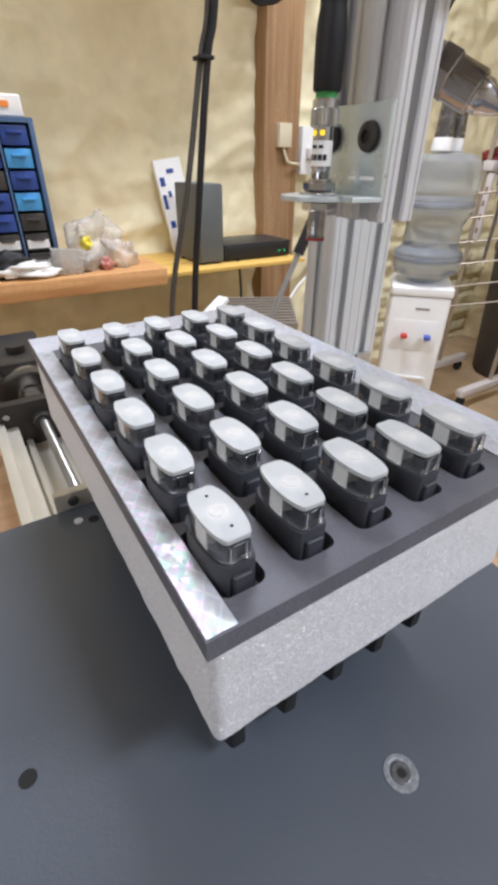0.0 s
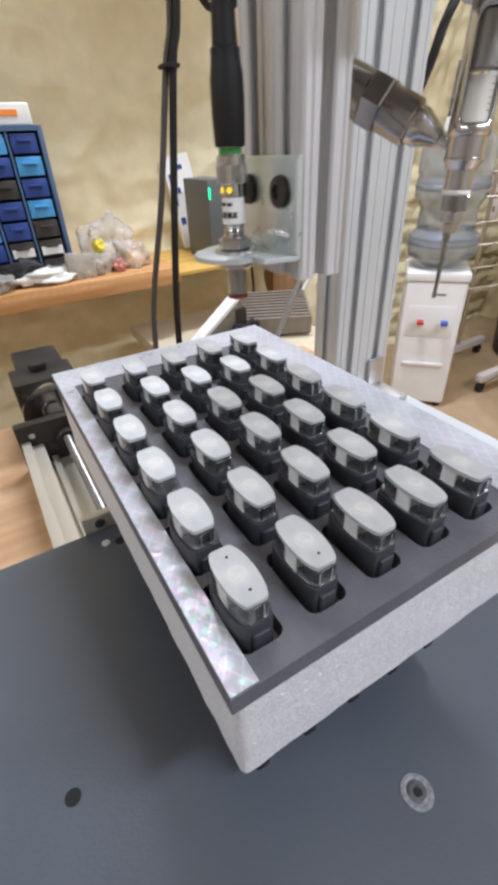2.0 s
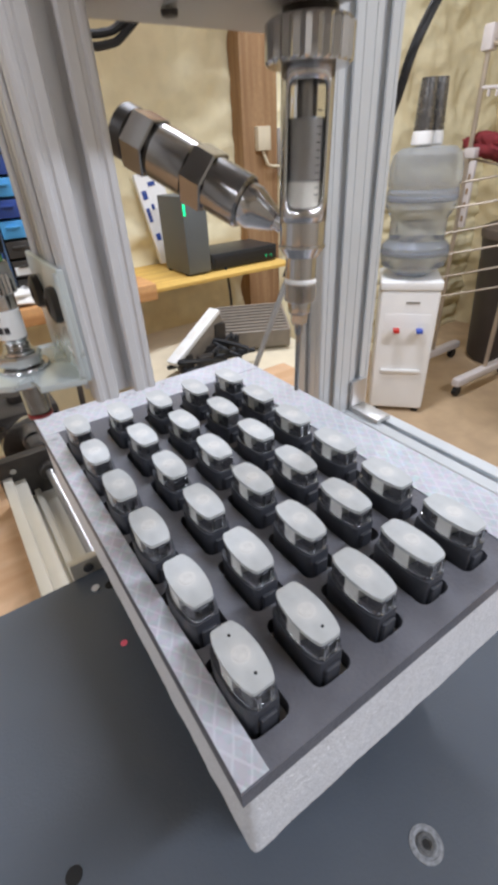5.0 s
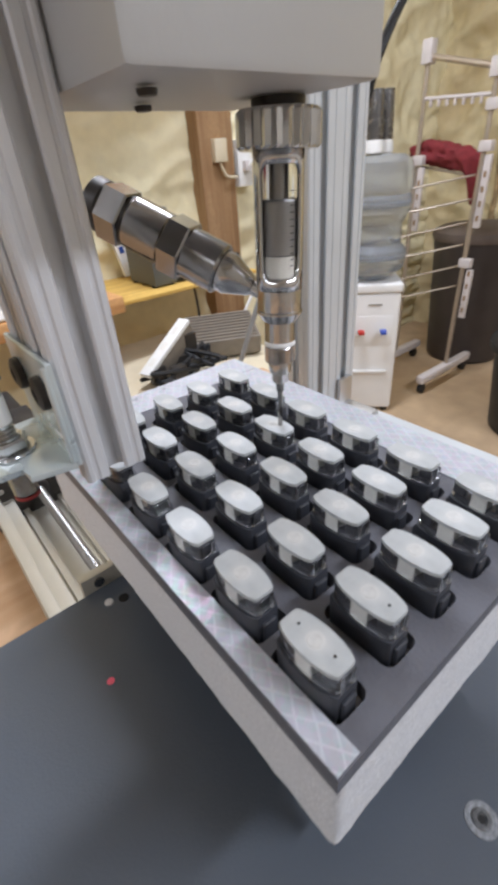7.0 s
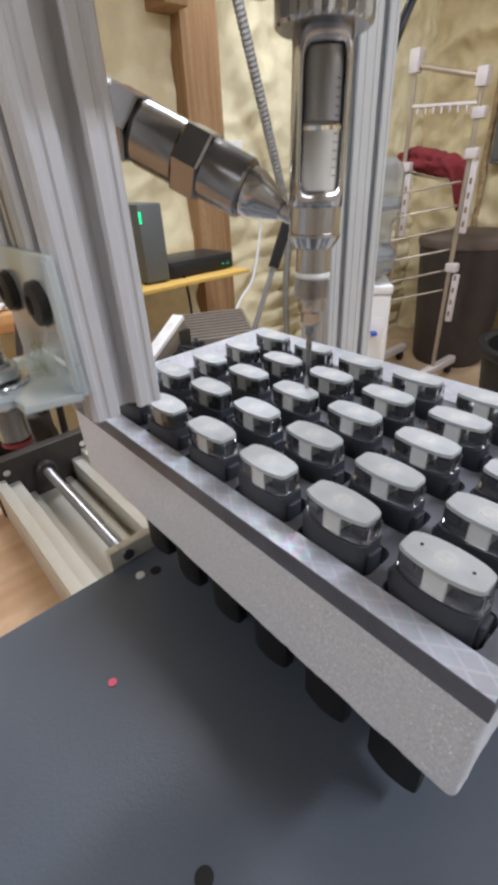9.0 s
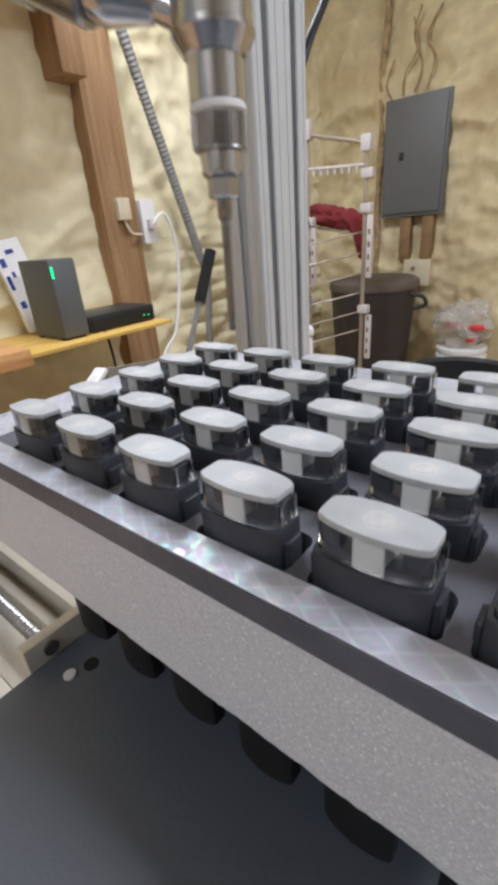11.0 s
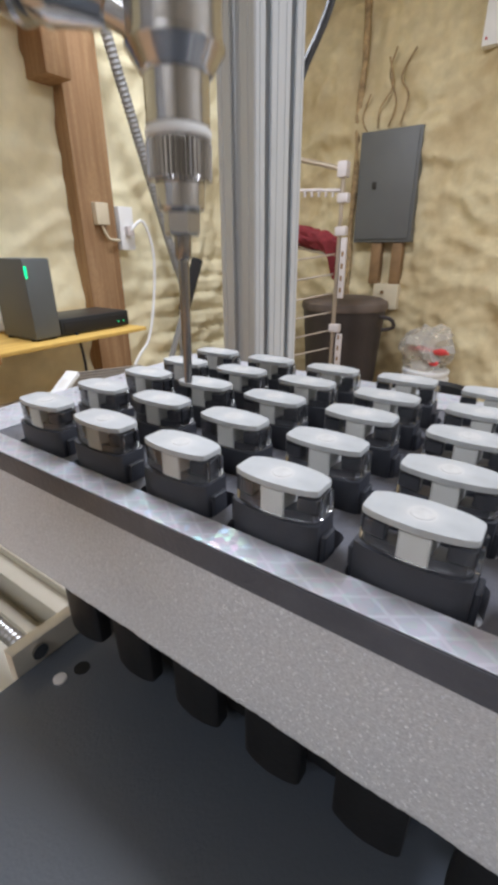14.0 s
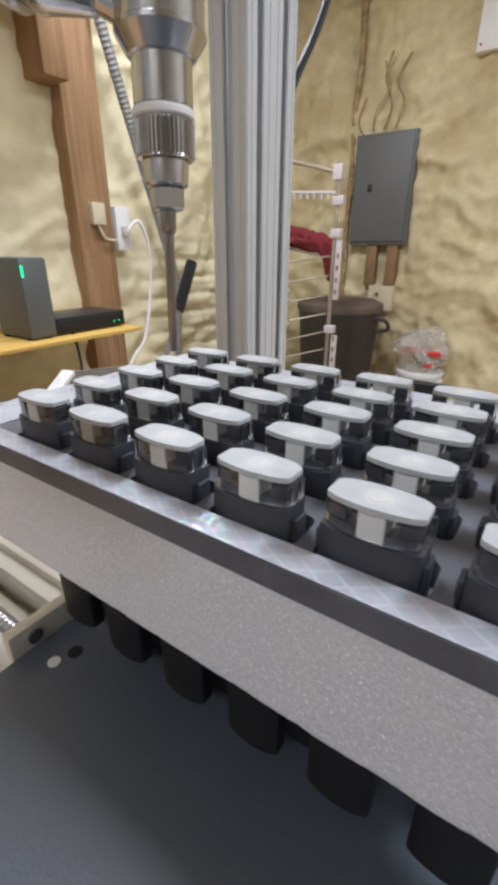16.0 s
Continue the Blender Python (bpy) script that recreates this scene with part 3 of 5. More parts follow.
def drawer_cabinet():
    e = tagged(empty("drawer_cabinet", (0.02, 1.50, 0.79)), "blue small-parts drawer cabinet with coloured drawers", "drawer cabinet")
    W, Hh = 0.445, 0.405
    bm = bmesh.new()
    add_box(bm, -0.225, 0.22, 0.14, 0.15, 0, Hh)
    for x in (-0.225, 0.208):
        add_box(bm, x, x + 0.013, 0, 0.1398, 0, Hh, 0.002)
    for z in (0, Hh - 0.012):
        add_box(bm, -0.2118, 0.2078, 0.001, 0.1397, z, z + 0.012)
    for c in range(1, 5):
        add_box(bm, -0.212 + 0.084 * c - 0.003, -0.212 + 0.084 * c + 0.003, 0.003, 0.1396, 0.0122, Hh - 0.0122)
    part("frame", bm, M_BLUE, e)
    cols = [M_DRAWBLUE, M_DRAWLT, M_DRAWDK]
    pick = {4: [9, 9, 2, 1, 0, 1, 0], 3: [9, 9, 0, 0, 2, 0, 1]}
    for c in range(5):
        for r in range(7):
            k = pick.get(c, [9, 0, 1, 0, 2, 0, 1])[r]
            x0, z0 = -0.209 + 0.084 * c, 0.015 + 0.0542 * r
            d = part("drawer", box(x0 + 0.004, x0 + 0.074, 0.006, 0.12, z0, z0 + 0.047, 0.003), cols[k] if k < 9 else M_DRAWDK, e)
            part("pull", box(x0 + 0.02, x0 + 0.058, -0.006, 0.0058, z0 + 0.028, z0 + 0.034, 0.001), cols[k] if k < 9 else M_DRAWDK, d)
            if k == 9:
                part("label", box(x0 + 0.008, x0 + 0.070, 0.003, 0.0057, z0 + 0.006, z0 + 0.03), M_LABEL, d, "white paper label")
    e = tagged(empty("parts_carton", (0.105, 1.56, 0.79 + Hh)), "small white carton with orange print on the drawer cabinet", "carton")
    part("box", box(-0.08, 0.12, -0.04, 0.06, 0, 0.052, 0.008, 3), M_CARD, e)
    part("print", box(-0.06, 0.085, -0.0425, -0.0402, 0.022, 0.036), M_ORANGE, e)


drawer_cabinet()


def clutter():
    spec = [("plastic_bag", M_BAG, (0.36, 1.55, 0.86), (0.075, 0.05, 0.085), "crumpled clear plastic bag on the shelf"),
            ("plastic_bag", M_BAG, (0.43, 1.52, 0.82), (0.06, 0.05, 0.05), "crumpled clear plastic bag on the shelf"),
            ("plastic_bag", M_BAG, (0.30, 1.49, 0.82), (0.06, 0.04, 0.04), "crumpled clear plastic bag on the shelf"),
            ("yellow_packet", M_YELLOWBIT, (0.33, 1.515, 0.865), (0.016, 0.016, 0.024), "small yellow packet among plastic bags"),
            ("pink_packet", M_PINKBIT, (0.375, 1.47, 0.81), (0.02, 0.02, 0.022), "small pink packet among plastic bags"),
            ("grey_pouch", M_CARD, (0.13, 1.46, 0.81), (0.08, 0.04, 0.022), "pale grey pouch lying on the shelf edge"),
            ("grey_pouch", M_BAG, (-0.02, 1.45, 0.815), (0.07, 0.04, 0.028), "pale crumpled pouch lying on the shelf edge"),
            ("dark_pouch", M_BLACK, (0.08, 1.485, 0.825), (0.06, 0.03, 0.035), "black cloth pouch behind the pale pouch")]
    for k, (nm, mat, c, s, lab) in enumerate(spec):
        tagged(part(nm, blob(bmesh.new(), c, s, k * 1.9 + 0.4, 0.6, 4), mat, crease=100), lab, nm.split("_")[1])
    e = tagged(empty("clear_case", (0.245, 1.46, 0.79)), "clear plastic hinged case standing on the shelf", "case")
    part("case", box(-0.045, 0.045, -0.02, 0.02, 0, 0.075, 0.004, 2, pose(0, 0, 0, 0, 6, 0)), M_BAG, e)


clutter()

# ---- low bench behind the machine, with loose gear ----
tagged(part("back_table", box(0.42, 1.0, 0.95, 1.65, 0.50, 0.54, 0.005), M_BEIGE), "low cream-painted table behind the machine", "table")
for x in (0.46, 0.93):
    for y in (1.0, 1.6):
        leg = part("leg", box(x, x + 0.04, y - 0.02, y + 0.02, 0, 0.499), M_BEIGE, bpy.data.objects["back_table"])


def ribbed_box():
    e = tagged(empty("ribbed_case", (0.86, 1.28, 0.54)), "grey brown ribbed plastic case lying tilted", "case")
    m = pose(0, 0, 0.03, 12, 0, -28)
    part("shell", box(-0.13, 0.13, -0.10, 0.10, 0, 0.07, 0.008, 2, m), M_KEYS, e)
    for k in range(9):
        part("rib", box(-0.12, 0.12, -0.09 + 0.021 * k, -0.08 + 0.021 * k, 0.0702, 0.076, 0.001, 1, m), M_KEYS, e)
    e = tagged(empty("cable_heap", (0.60, 1.16, 0.54)), "tangled heap of black cables and dark plugs", "cables")
    bm = bmesh.new()
    rnd = random.Random(4)
    for k in range(5):
        bm = bmesh.new()
        pts = [(rnd.uniform(-0.14, 0.16), rnd.uniform(-0.08, 0.1), rnd.uniform(0.012, 0.09)) for _ in range(5)]
        part("cable", sweep(pts, 0.008, 7, bm), M_BLACK, e)
    for k, (x, y) in enumerate(((-0.1, 0.0), (-0.05, -0.05), (0.0, 0.03), (0.12, 0.06))):
        part("plug", box(x, x + 0.05, y, y + 0.035, 0.01, 0.07, 0.006), M_BLACKMETAL, e)
    e = tagged(empty("power_strip", (0.56, 1.2, 0.54)), "white power strip propped up at a slant", "power strip")
    m = Matrix.Translation((0.02, 0, 0.11)) @ pose(0, 0, 0, 0, -27, 18)
    part("strip", box(-0.125, 0.125, -0.022, 0.022, -0.006, 0.010, 0.004, 2, m), M_WHITE, e)
    part("body", box(-0.09, 0.12, -0.020, 0.030, -0.060, -0.0062, 0.004, 2, m), M_KEYS, e, "dark brown plug housing")
    for k in range(3):
        part("socket", box(-0.09 + 0.07 * k, -0.055 + 0.07 * k, -0.011, 0.011, 0.0102, 0.0110, 0, 2, m), M_CARD, e)
    part("support", box(0.10, 0.14, 0.0, 0.06, -0.001, 0.13), M_BLACKMETAL, e)


ribbed_box()


def handled_rod():
    e = tagged(empty("handled_rod", (0.325, 0.515, BENCH_Z)), "slim grey rod with a black rubber grip standing behind the tray", "rod")
    a, b, c = Vector((0.0, 0.0, 0.0045)), Vector((0.105, 0.0, 0.205)), Vector((0.140, 0.0, 0.272))
    part("shaft", rod(a, b, 0.0045), M_HOSE, e)
    part("grip", rod(b - (b - a) * 0.02, c, 0.009), M_BLACK, e)




def hose():
    e = tagged(empty("corrugated_hose", (1.44, 1.72, 0.6)), "grey corrugated hose slanting down across the foam wall", "hose")
    bm = bmesh.new()
    a, b = Vector((-0.13, 0, 1.42)), Vector((0.27, 0.02, 0.36))
    q = (b - a).to_track_quat("Z", "Y").to_matrix().to_4x4()
    prof = []
    n = 130
    for k in range(n):
        z = (b - a).length * k / (n - 1)
        prof.append((0.0225 if k % 2 else 0.020, z))
    part("tube", lathe(prof, 14, Matrix.Translation(a) @ q, bm), M_HOSE, e)
    part("end", sweep([b, b + Vector((0.03, 0.0, -0.12)), b + Vector((0.02, 0.02, -0.45)), b + Vector((0.05, 0.02, -0.96))], 0.018), M_HOSE, e)


hose()
tagged(part("hanging_cable", sweep([(0.73, 0.37, 1.715), (0.66, 0.365, 1.49), (0.574, 0.36, 1.352), (0.545, 0.36, 1.310), (0.509, 0.36, 1.267), (0.487, 0.362, 1.23), (0.477, 0.368, 1.19), (0.462, 0.395, 1.10), (0.456, 0.40, 0.95), (0.45, 0.40, 0.772)], 0.0055), M_BLACK), "black cable hanging in a curve behind the upright", "cable")

# ---- water cooler ----


def cooler():
    rot = pose(1.745, 1.275, 0, 0, 0, 43)
    e = tagged(empty("water_cooler"), "white water cooler with red and blue taps on the floor", "water cooler")
    e.matrix_world = rot
    part("body", box(-0.14, 0.14, -0.128, 0.128, 0.02, 0.60, 0.018, 3), M_WHITE, e)
    part("top_cover", box(-0.145, 0.145, -0.133, 0.133, 0.60, 0.645, 0.018, 3), M_WHITE, e)
    part("tap_recess", box(-0.1425, -0.1402, -0.10, 0.10, 0.36, 0.50, 0.001), M_WHITE, e)
    part("drip_tray", box(-0.155, -0.1404, -0.09, 0.09, 0.22, 0.235, 0.004), M_WHITE, e)
    for y, mt, nm in ((0.045, M_RED, "red tap"), (-0.055, M_BLUETAP, "blue tap")):
        t = part("tap", rod((-0.1405, y, 0.42), (-0.185, y, 0.415), 0.013), M_WHITE, e)
        part("lever", box(-0.20, -0.16, y - 0.014, y + 0.014, 0.43, 0.445, 0.003), mt, t, nm)
    part("badge", box(-0.1425, -0.1402, -0.045, 0.015, 0.548, 0.555), M_PISTON, e, "small dark maker's mark")
    for x in (-0.11, 0.11):
        for y in (-0.10, 0.10):
            part("foot", lathe([(0.018, 0), (0.018, 0.0195)], 12, pose(x, y, 0)), M_BLACK, e)
    e = tagged(empty("water_bottle"), "translucent grey-blue water bottle upended on the cooler", "water bottle")
    e.matrix_world = rot @ pose(-0.02, 0, 0.6455)
    R = 0.142
    prof = [(0.06, 0), (0.09, 0.015), (R - 0.008, 0.04), (R, 0.07), (R, 0.11), (R - 0.012, 0.12), (R - 0.026, 0.132), (R - 0.028, 0.20), (R - 0.012, 0.225), (R, 0.24), (R, 0.29), (R - 0.006, 0.30), (R, 0.31), (R, 0.37), (R - 0.01, 0.40), (R - 0.04, 0.42), (0.05, 0.425)]
    prof = [(r, z * 1.15) for r, z in prof]
    part("bottle", lathe(prof, 40), M_BOTTLE, e)
    for z in (0.1035, 0.31):
        part("hoop", lathe([(R - 0.004, z - 0.012), (R + 0.003, z - 0.006), (R + 0.003, z + 0.006), (R - 0.004, z + 0.012)], 40), M_BOTTLE, e)
    for k, (x, y, h) in enumerate(((-0.055, 0.035, 0.16), (0.02, -0.012, 0.165))):
        c = tagged(empty("cup_stack"), "stack of shiny dark cups on the water bottle", "cups", "cups on the cooler")
        c.matrix_world = rot @ pose(x - 0.02, y, 0.6455 + 0.4895)
        bm = bmesh.new()
        prof = []
        for j in range(7):
            prof += [(0.034 - 0.0005 * j, 0.045 + h * j / 8), (0.036 - 0.001 * j, 0.045 + h * j / 8 + 0.008)]
        prof.append((0.028, 0.045 + h))
        part("cup", lathe(prof, 24, None, bm), M_CUP, c)
        part("rim", lathe([(0.036, 0), (0.040, 0.004), (0.039, 0.03), (0.036, 0.046)], 24), M_WHITE, c)


cooler()

# ---- drying rack, bins ----


def rack():
    e = tagged(empty("drying_rack"), "steel tube drying rack with white plastic joints, folded", "drying rack")
    X = 2.25
    e.location = (X, 0, 0)
    yl, yr = 1.42, 1.09
    for y, top in ((yl, 1.53), (yr, 1.42)):
        part("upright", rod((0, y, 0.1), (0, y, top), 0.011), M_TUBE, e)
    part("top_bar", rod((0, yl, 1.49), (0, yr - 0.02, 1.40), 0.012), M_TUBE, e)
    part("top_joint", box(-0.025, 0.025, yl - 0.025, yl + 0.025, 1.46, 1.55, 0.008), M_JOINT, e)
    part("top_joint", box(-0.025, 0.025, yr - 0.025, yr + 0.025, 1.37, 1.44, 0.008), M_JOINT, e)
    part("comb_bar", rod((0, yr, 1.315), (0, yl, 1.335), 0.008), M_JOINT, e)
    for k in range(7):
        part("tooth", box(-0.007, 0.007, yr + 0.045 + 0.04 * k, yr + 0.055 + 0.04 * k, 1.288 + 0.002 * k, 1.316 + 0.002 * k, 0.003), M_JOINT, e)
    for y, z in ((yl, 1.09), (yr, 1.13), (yr, 1.28), (yr, 0.64)):
        j = part("joint", box(-0.02, 0.02, y - 0.04, y + 0.02, z - 0.022, z + 0.022, 0.008), M_JOINT, e)
    for y, z0, z1 in ((yl - 0.03, 0.77, 1.06), (yr - 0.03, 0.80, 1.10), (yr - 0.04, 0.37, 0.61)):
        a = part("hinge_arm", box(-0.01, 0.01, y - 0.016, y + 0.016, z0, z1, 0.005), M_JOINT, e)
        for k in range(4):
            part("slot", box(-0.0115, -0.0102, y - 0.006, y + 0.006, z0 + 0.03 + 0.06 * k, z0 + 0.055 + 0.06 * k), M_STRAP, a)
    for k in range(6):
        z = 1.02 - 0.1 * k
        part("wire_bar", rod((-0.45, yl - 0.02 + 0.03 * (k % 2), z - 0.06), (0.02, yl - 0.30, z + 0.0), 0.005, 8), M_TUBE, e)
    for y in (yr, yl):
        f = part("foot_bar", box(-0.26, 0.24, y - 0.022, y + 0.022, 0.06, 0.105, 0.012), M_JOINT, e)
        for x in (-0.23, 0.2):
            part("caster", lathe([(0.026, -0.012), (0.028, 0), (0.026, 0.012)], 16, pose(x, y, 0.029, 90, 0, 0)), M_BLACK, f)
    bm = bmesh.new()
    nu, nv = 44, 26
    vs = []
    for i in range(nu + 1):
        u = i / nu
        y, z = 1.50 - 0.42 * u, 1.135 - 0.075 * u
        size = 0.062 * (math.sin(math.pi * min(max(u, 0.03), 0.97)) ** 0.45) * (1 - 0.25 * u)
        row = []
        for j in range(nv):
            a = 2 * math.pi * j / nv
            q = Vector((2.2 * math.cos(a), u * 5.5 + 0.5 * math.sin(a), 2.2 * math.sin(a)))
            k = 1 + 0.45 * noise.noise(q * 0.8) + 0.5 * (0.3 - abs(noise.noise(q * 1.6 + Vector((4, 1, 7)))))
            hang = 0.15 * math.exp(-((u - 0.88) / 0.09) ** 2) if math.sin(a) < -0.2 else 0.0
            row.append(bm.verts.new((X + 0.07 + 0.9 * size * k * math.cos(a), y + 0.01 * noise.noise(q), z + size * k * math.sin(a) - hang)))
        vs.append(row)
    for i in range(nu):
        for j in range(nv):
            bm.faces.new((vs[i][j], vs[i + 1][j], vs[i + 1][(j + 1) % nv], vs[i][(j + 1) % nv]))
    bm.faces.new(vs[0][::-1])
    bm.faces.new(vs[-1])
    c = part("maroon_cloth", bm, M_CLOTH, crease=70)
    tagged(c, "crumpled maroon cloth hung over the drying rack", "cloth")
    tagged(part("cloth_rail", rod((0.05, 1.50, 1.075), (0.05, 1.06, 1.0), 0.006), M_TUBE, e), "")


rack()


def bin_and_buckets():
    e = tagged(empty("trash_can", (2.70, 1.225, 0)), "dark brown round plastic trash can with a closed dusty lid", "trash can")
    part("barrel", lathe([(0.20, 0), (0.215, 0.02), (0.255, 0.62), (0.262, 0.66), (0.262, 0.70)], 40), M_TRASH, e)
    part("lid", lathe([(0.27, 0.69), (0.275, 0.71), (0.27, 0.735), (0.23, 0.755), (0.12, 0.765), (0.02, 0.767)], 40), M_LID, e)
    part("handle", sweep([(-0.05, -0.26, 0.66), (-0.05, -0.33, 0.65), (-0.03, -0.34, 0.60), (-0.03, -0.27, 0.58)], 0.012), M_TRASH, e)
    e = tagged(empty("bucket", (2.86, 0.70, 0)), "white plastic bucket holding a clear bag", "bucket")
    part("pail", lathe([(0.115, 0), (0.12, 0.01), (0.135, 0.30), (0.145, 0.31), (0.145, 0.33), (0.135, 0.335)], 32), M_WHITE, e)
    part("rim", lathe([(0.142, 0.26), (0.148, 0.265), (0.148, 0.28), (0.142, 0.285)], 32), M_WHITE, e)
    tagged(part("filled_bag", blob(bmesh.new(), (2.86, 0.71, 0.46), (0.15, 0.16, 0.15), 3.3, 0.5, 3), M_BAG), "clear plastic bag with red print stuffed in a bucket", "bag")
    bm = bmesh.new()
    for y, z, w in ((0.60, 0.47, 0.10), (0.72, 0.48, 0.14), (0.63, 0.40, 0.06)):
        blob(bm, (2.735, y, z), (0.012, w / 2, 0.018), y * 9, 0.4, 2)
    part("print", bm, M_REDPRINT, bpy.data.objects["filled_bag"])
    e = tagged(empty("black_tub", (2.05, 0.50, 0)), "round black plastic tub standing on the floor", "tub")
    part("tub", lathe([(0.20, 0), (0.21, 0.01), (0.25, 0.36), (0.275, 0.385), (0.275, 0.41), (0.25, 0.415), (0.235, 0.40), (0.20, 0.04)], 40), M_TUB, e)


bin_and_buckets()

# ---- machine bench and base ----
BENCH_Z = 0.77
b_ob = tagged(part("workbench", box(-1.1, 0.50, -0.75, 0.62, BENCH_Z - 0.04, BENCH_Z, 0.004), M_BENCH), "orange-brown plywood workbench under the machine", "workbench")
for x in (-1.05, 0.40):
    for y in (-0.7, 0.52):
        part("leg", box(x, x + 0.08, y, y + 0.08, 0, BENCH_Z - 0.0405, 0.004), M_BENCH, b_ob)

PLATE_Z = 0.8507
TRAY_Z = 0.98


def machine_base():
    e = tagged(empty("gantry_frame"), "slotted aluminium machine frame with upright and base rail", "machine frame")
    part("upright", profile(0.090, 0.045, 2, 1, 0.95, pose(0.307, 0.2985, BENCH_Z), a=0.0052, lip=0.0022, inner=0.0088, deep=0.0070, groove=0.0008), M_ALU_FRAME, e)
    m = Matrix.Translation((0.3525, 0.298, BENCH_Z + 0.0)) @ pose(0, 0, 0, 90, 0, 0)
    part("base_rail", profile(0.0445, 0.071, 1, 2, 0.95, m), M_ALU_FRAME, e)
    part("corner_bracket", box(0.362, 0.387, 0.245, 0.2977, 0.8412, 0.848, 0.002), M_ALU_DULL, e)
    part("corner_bracket", box(0.362, 0.387, 0.2915, 0.2979, 0.8481, 0.885, 0.002), M_ALU_DULL, e)
    part("cross_beam", profile(0.045, 0.09, 1, 2, 1.3, Matrix.Translation((-0.85, 0.31, 1.72)) @ pose(0, 0, 0, 90, 0, 90)), M_ALU_FRAME, e)
    # linear drive
    d = tagged(empty("screw_drive"), "linear screw drive with aluminium rails, motor and bearing block", "linear drive")
    part("rail_base", box(-0.066, 0.048, -0.62, 0.465, BENCH_Z, 0.782, 0.001), M_RAIL, d)
    for x0, x1 in ((-0.066, -0.040), (0.022, 0.048)):
        bm = bmesh.new()
        add_box(bm, x0, x1, -0.62, 0.465, 0.7822, 0.812, 0.0015)
        part("side_rail", bm, M_RAIL, d)
        part("rail_lip", box(x0 + (0.001 if x0 < 0 else 0.014), x0 + (0.012 if x0 < 0 else 0.025), -0.62, 0.465, 0.8121, 0.820, 0.001), M_RAIL, d)
    for x in (-0.032, 0.012):
        part("guide", box(x - 0.004, x + 0.004, -0.62, 0.465, 0.7822, 0.79, 0.001), M_RAIL, d)
    bm = bmesh.new()
    prof = []
    for k in range(420):
        z = 0.98 * k / 419
        prof.append((0.0058 if k % 2 else 0.0051, z))
    lathe(prof, 14, Matrix.Translation((-0.01, 0.464, 0.815)) @ pose(0, 0, 0, 90, 0, 0), bm)
    part("lead_screw", bm, M_PISTON, d)
    part("bearing_plate", box(-0.068, 0.062, 0.4652, 0.480, 0.7705, 0.842, 0.002), M_BLACKMETAL, d)
    part("screw_collar", lathe([(0.011, 0), (0.0125, 0.002), (0.0125, 0.010), (0.011, 0.012)], 20, Matrix.Translation((-0.01, 0.465, 0.815)) @ pose(0, 0, 0, 90, 0, 0)), M_BLACKMETAL, d)
    for x in (-0.05, 0.04):
        part("bolt", lathe([(0.004, 0), (0.004, 0.003)], 12, Matrix.Translation((x, 0.465, 0.828)) @ pose(0, 0, 0, 90, 0, 0)), M_STEEL_DK, d)
    part("motor_mount", box(-0.052, 0.034, 0.535, 0.60, 0.7705, 0.868, 0.006), M_BLACKMETAL, d)
    for x, z in ((-0.044, 0.855), (0.026, 0.855)):
        part("mount_bolt", lathe([(0.005, 0), (0.005, 0.004)], 12, Matrix.Translation((x, 0.535, z)) @ pose(0, 0, 0, 90, 0, 0)), M_STEEL_DK, d)
    part("motor", box(-0.04, 0.03, 0.601, 0.70, 0.7706, 0.86, 0.008), M_BLACKMETAL, d)
    part("motor_knob", lathe([(0.012, 0), (0.013, 0.004), (0.012, 0.010)], 20, pose(-0.012, 0.58, 0.868)), M_BLACKMETAL, d)
    part("bearing_ring", lathe([(0.040, 0), (0.042, 0.003), (0.042, 0.012), (0.035, 0.0125), (0.034, 0.0005)], 40, Matrix.Translation((-0.01, 0.5345, 0.822)) @ pose(0, 0, 0, 90, 0, 0)), M_STEEL, d)
    part("coupling", lathe([(0.015, 0), (0.016, 0.002), (0.016, 0.045), (0.012, 0.05)], 24, Matrix.Translation((-0.01, 0.53, 0.818)) @ pose(0, 0, 0, 90, 0, 0)), M_STEEL, d)
    # moving table plate
    p = tagged(empty("machine_table"), "dark blue-grey machine table plate with countersunk screws", "machine table")
    part("plate", box(-0.36, 0.222, -0.42, 0.2195, PLATE_Z - 0.012, PLATE_Z, 0.0012), M_PLATE, p)
    part("carriage", box(-0.038, 0.02, -0.2, 0.205, 0.8215, PLATE_Z - 0.0122, 0.002), M_ALU_DULL, p)
    part("edge_bracket", box(-0.036, 0.07, 0.2198, 0.228, 0.822, 0.866, 0.0015), M_RAIL, p)
    for x in (-0.022, 0.012):
        part("bracket_screw", lathe([(0.004, 0), (0.0045, 0.001), (0.0045, 0.0025)], 14, Matrix.Translation((x, 0.2198, 0.8585)) @ pose(0, 0, 0, 90, 0, 0)), M_STEEL_DK, p)
    for x, y in ((0.0625, -0.058), (-0.25, -0.1)):
        s = part("screw_washer", lathe([(0.0083, 0.0001), (0.0082, 0.0005), (0.0066, 0.0005), (0.0060, 0.0002)], 28, pose(x, y, PLATE_Z)), M_WASHER, p)
        part("screw_head", lathe([(0.0050, 0.0002), (0.0049, 0.0008), (0.0043, 0.0011), (0.0027, 0.0011), (0.0024, 0.0004)], 24, pose(x, y, PLATE_Z)), M_SCREW, s)
        part("socket", lathe([(0.0022, 0.0004), (0.0022, 0.0006)], 6, pose(x, y, PLATE_Z)), M_HOLE_SHADE, s)
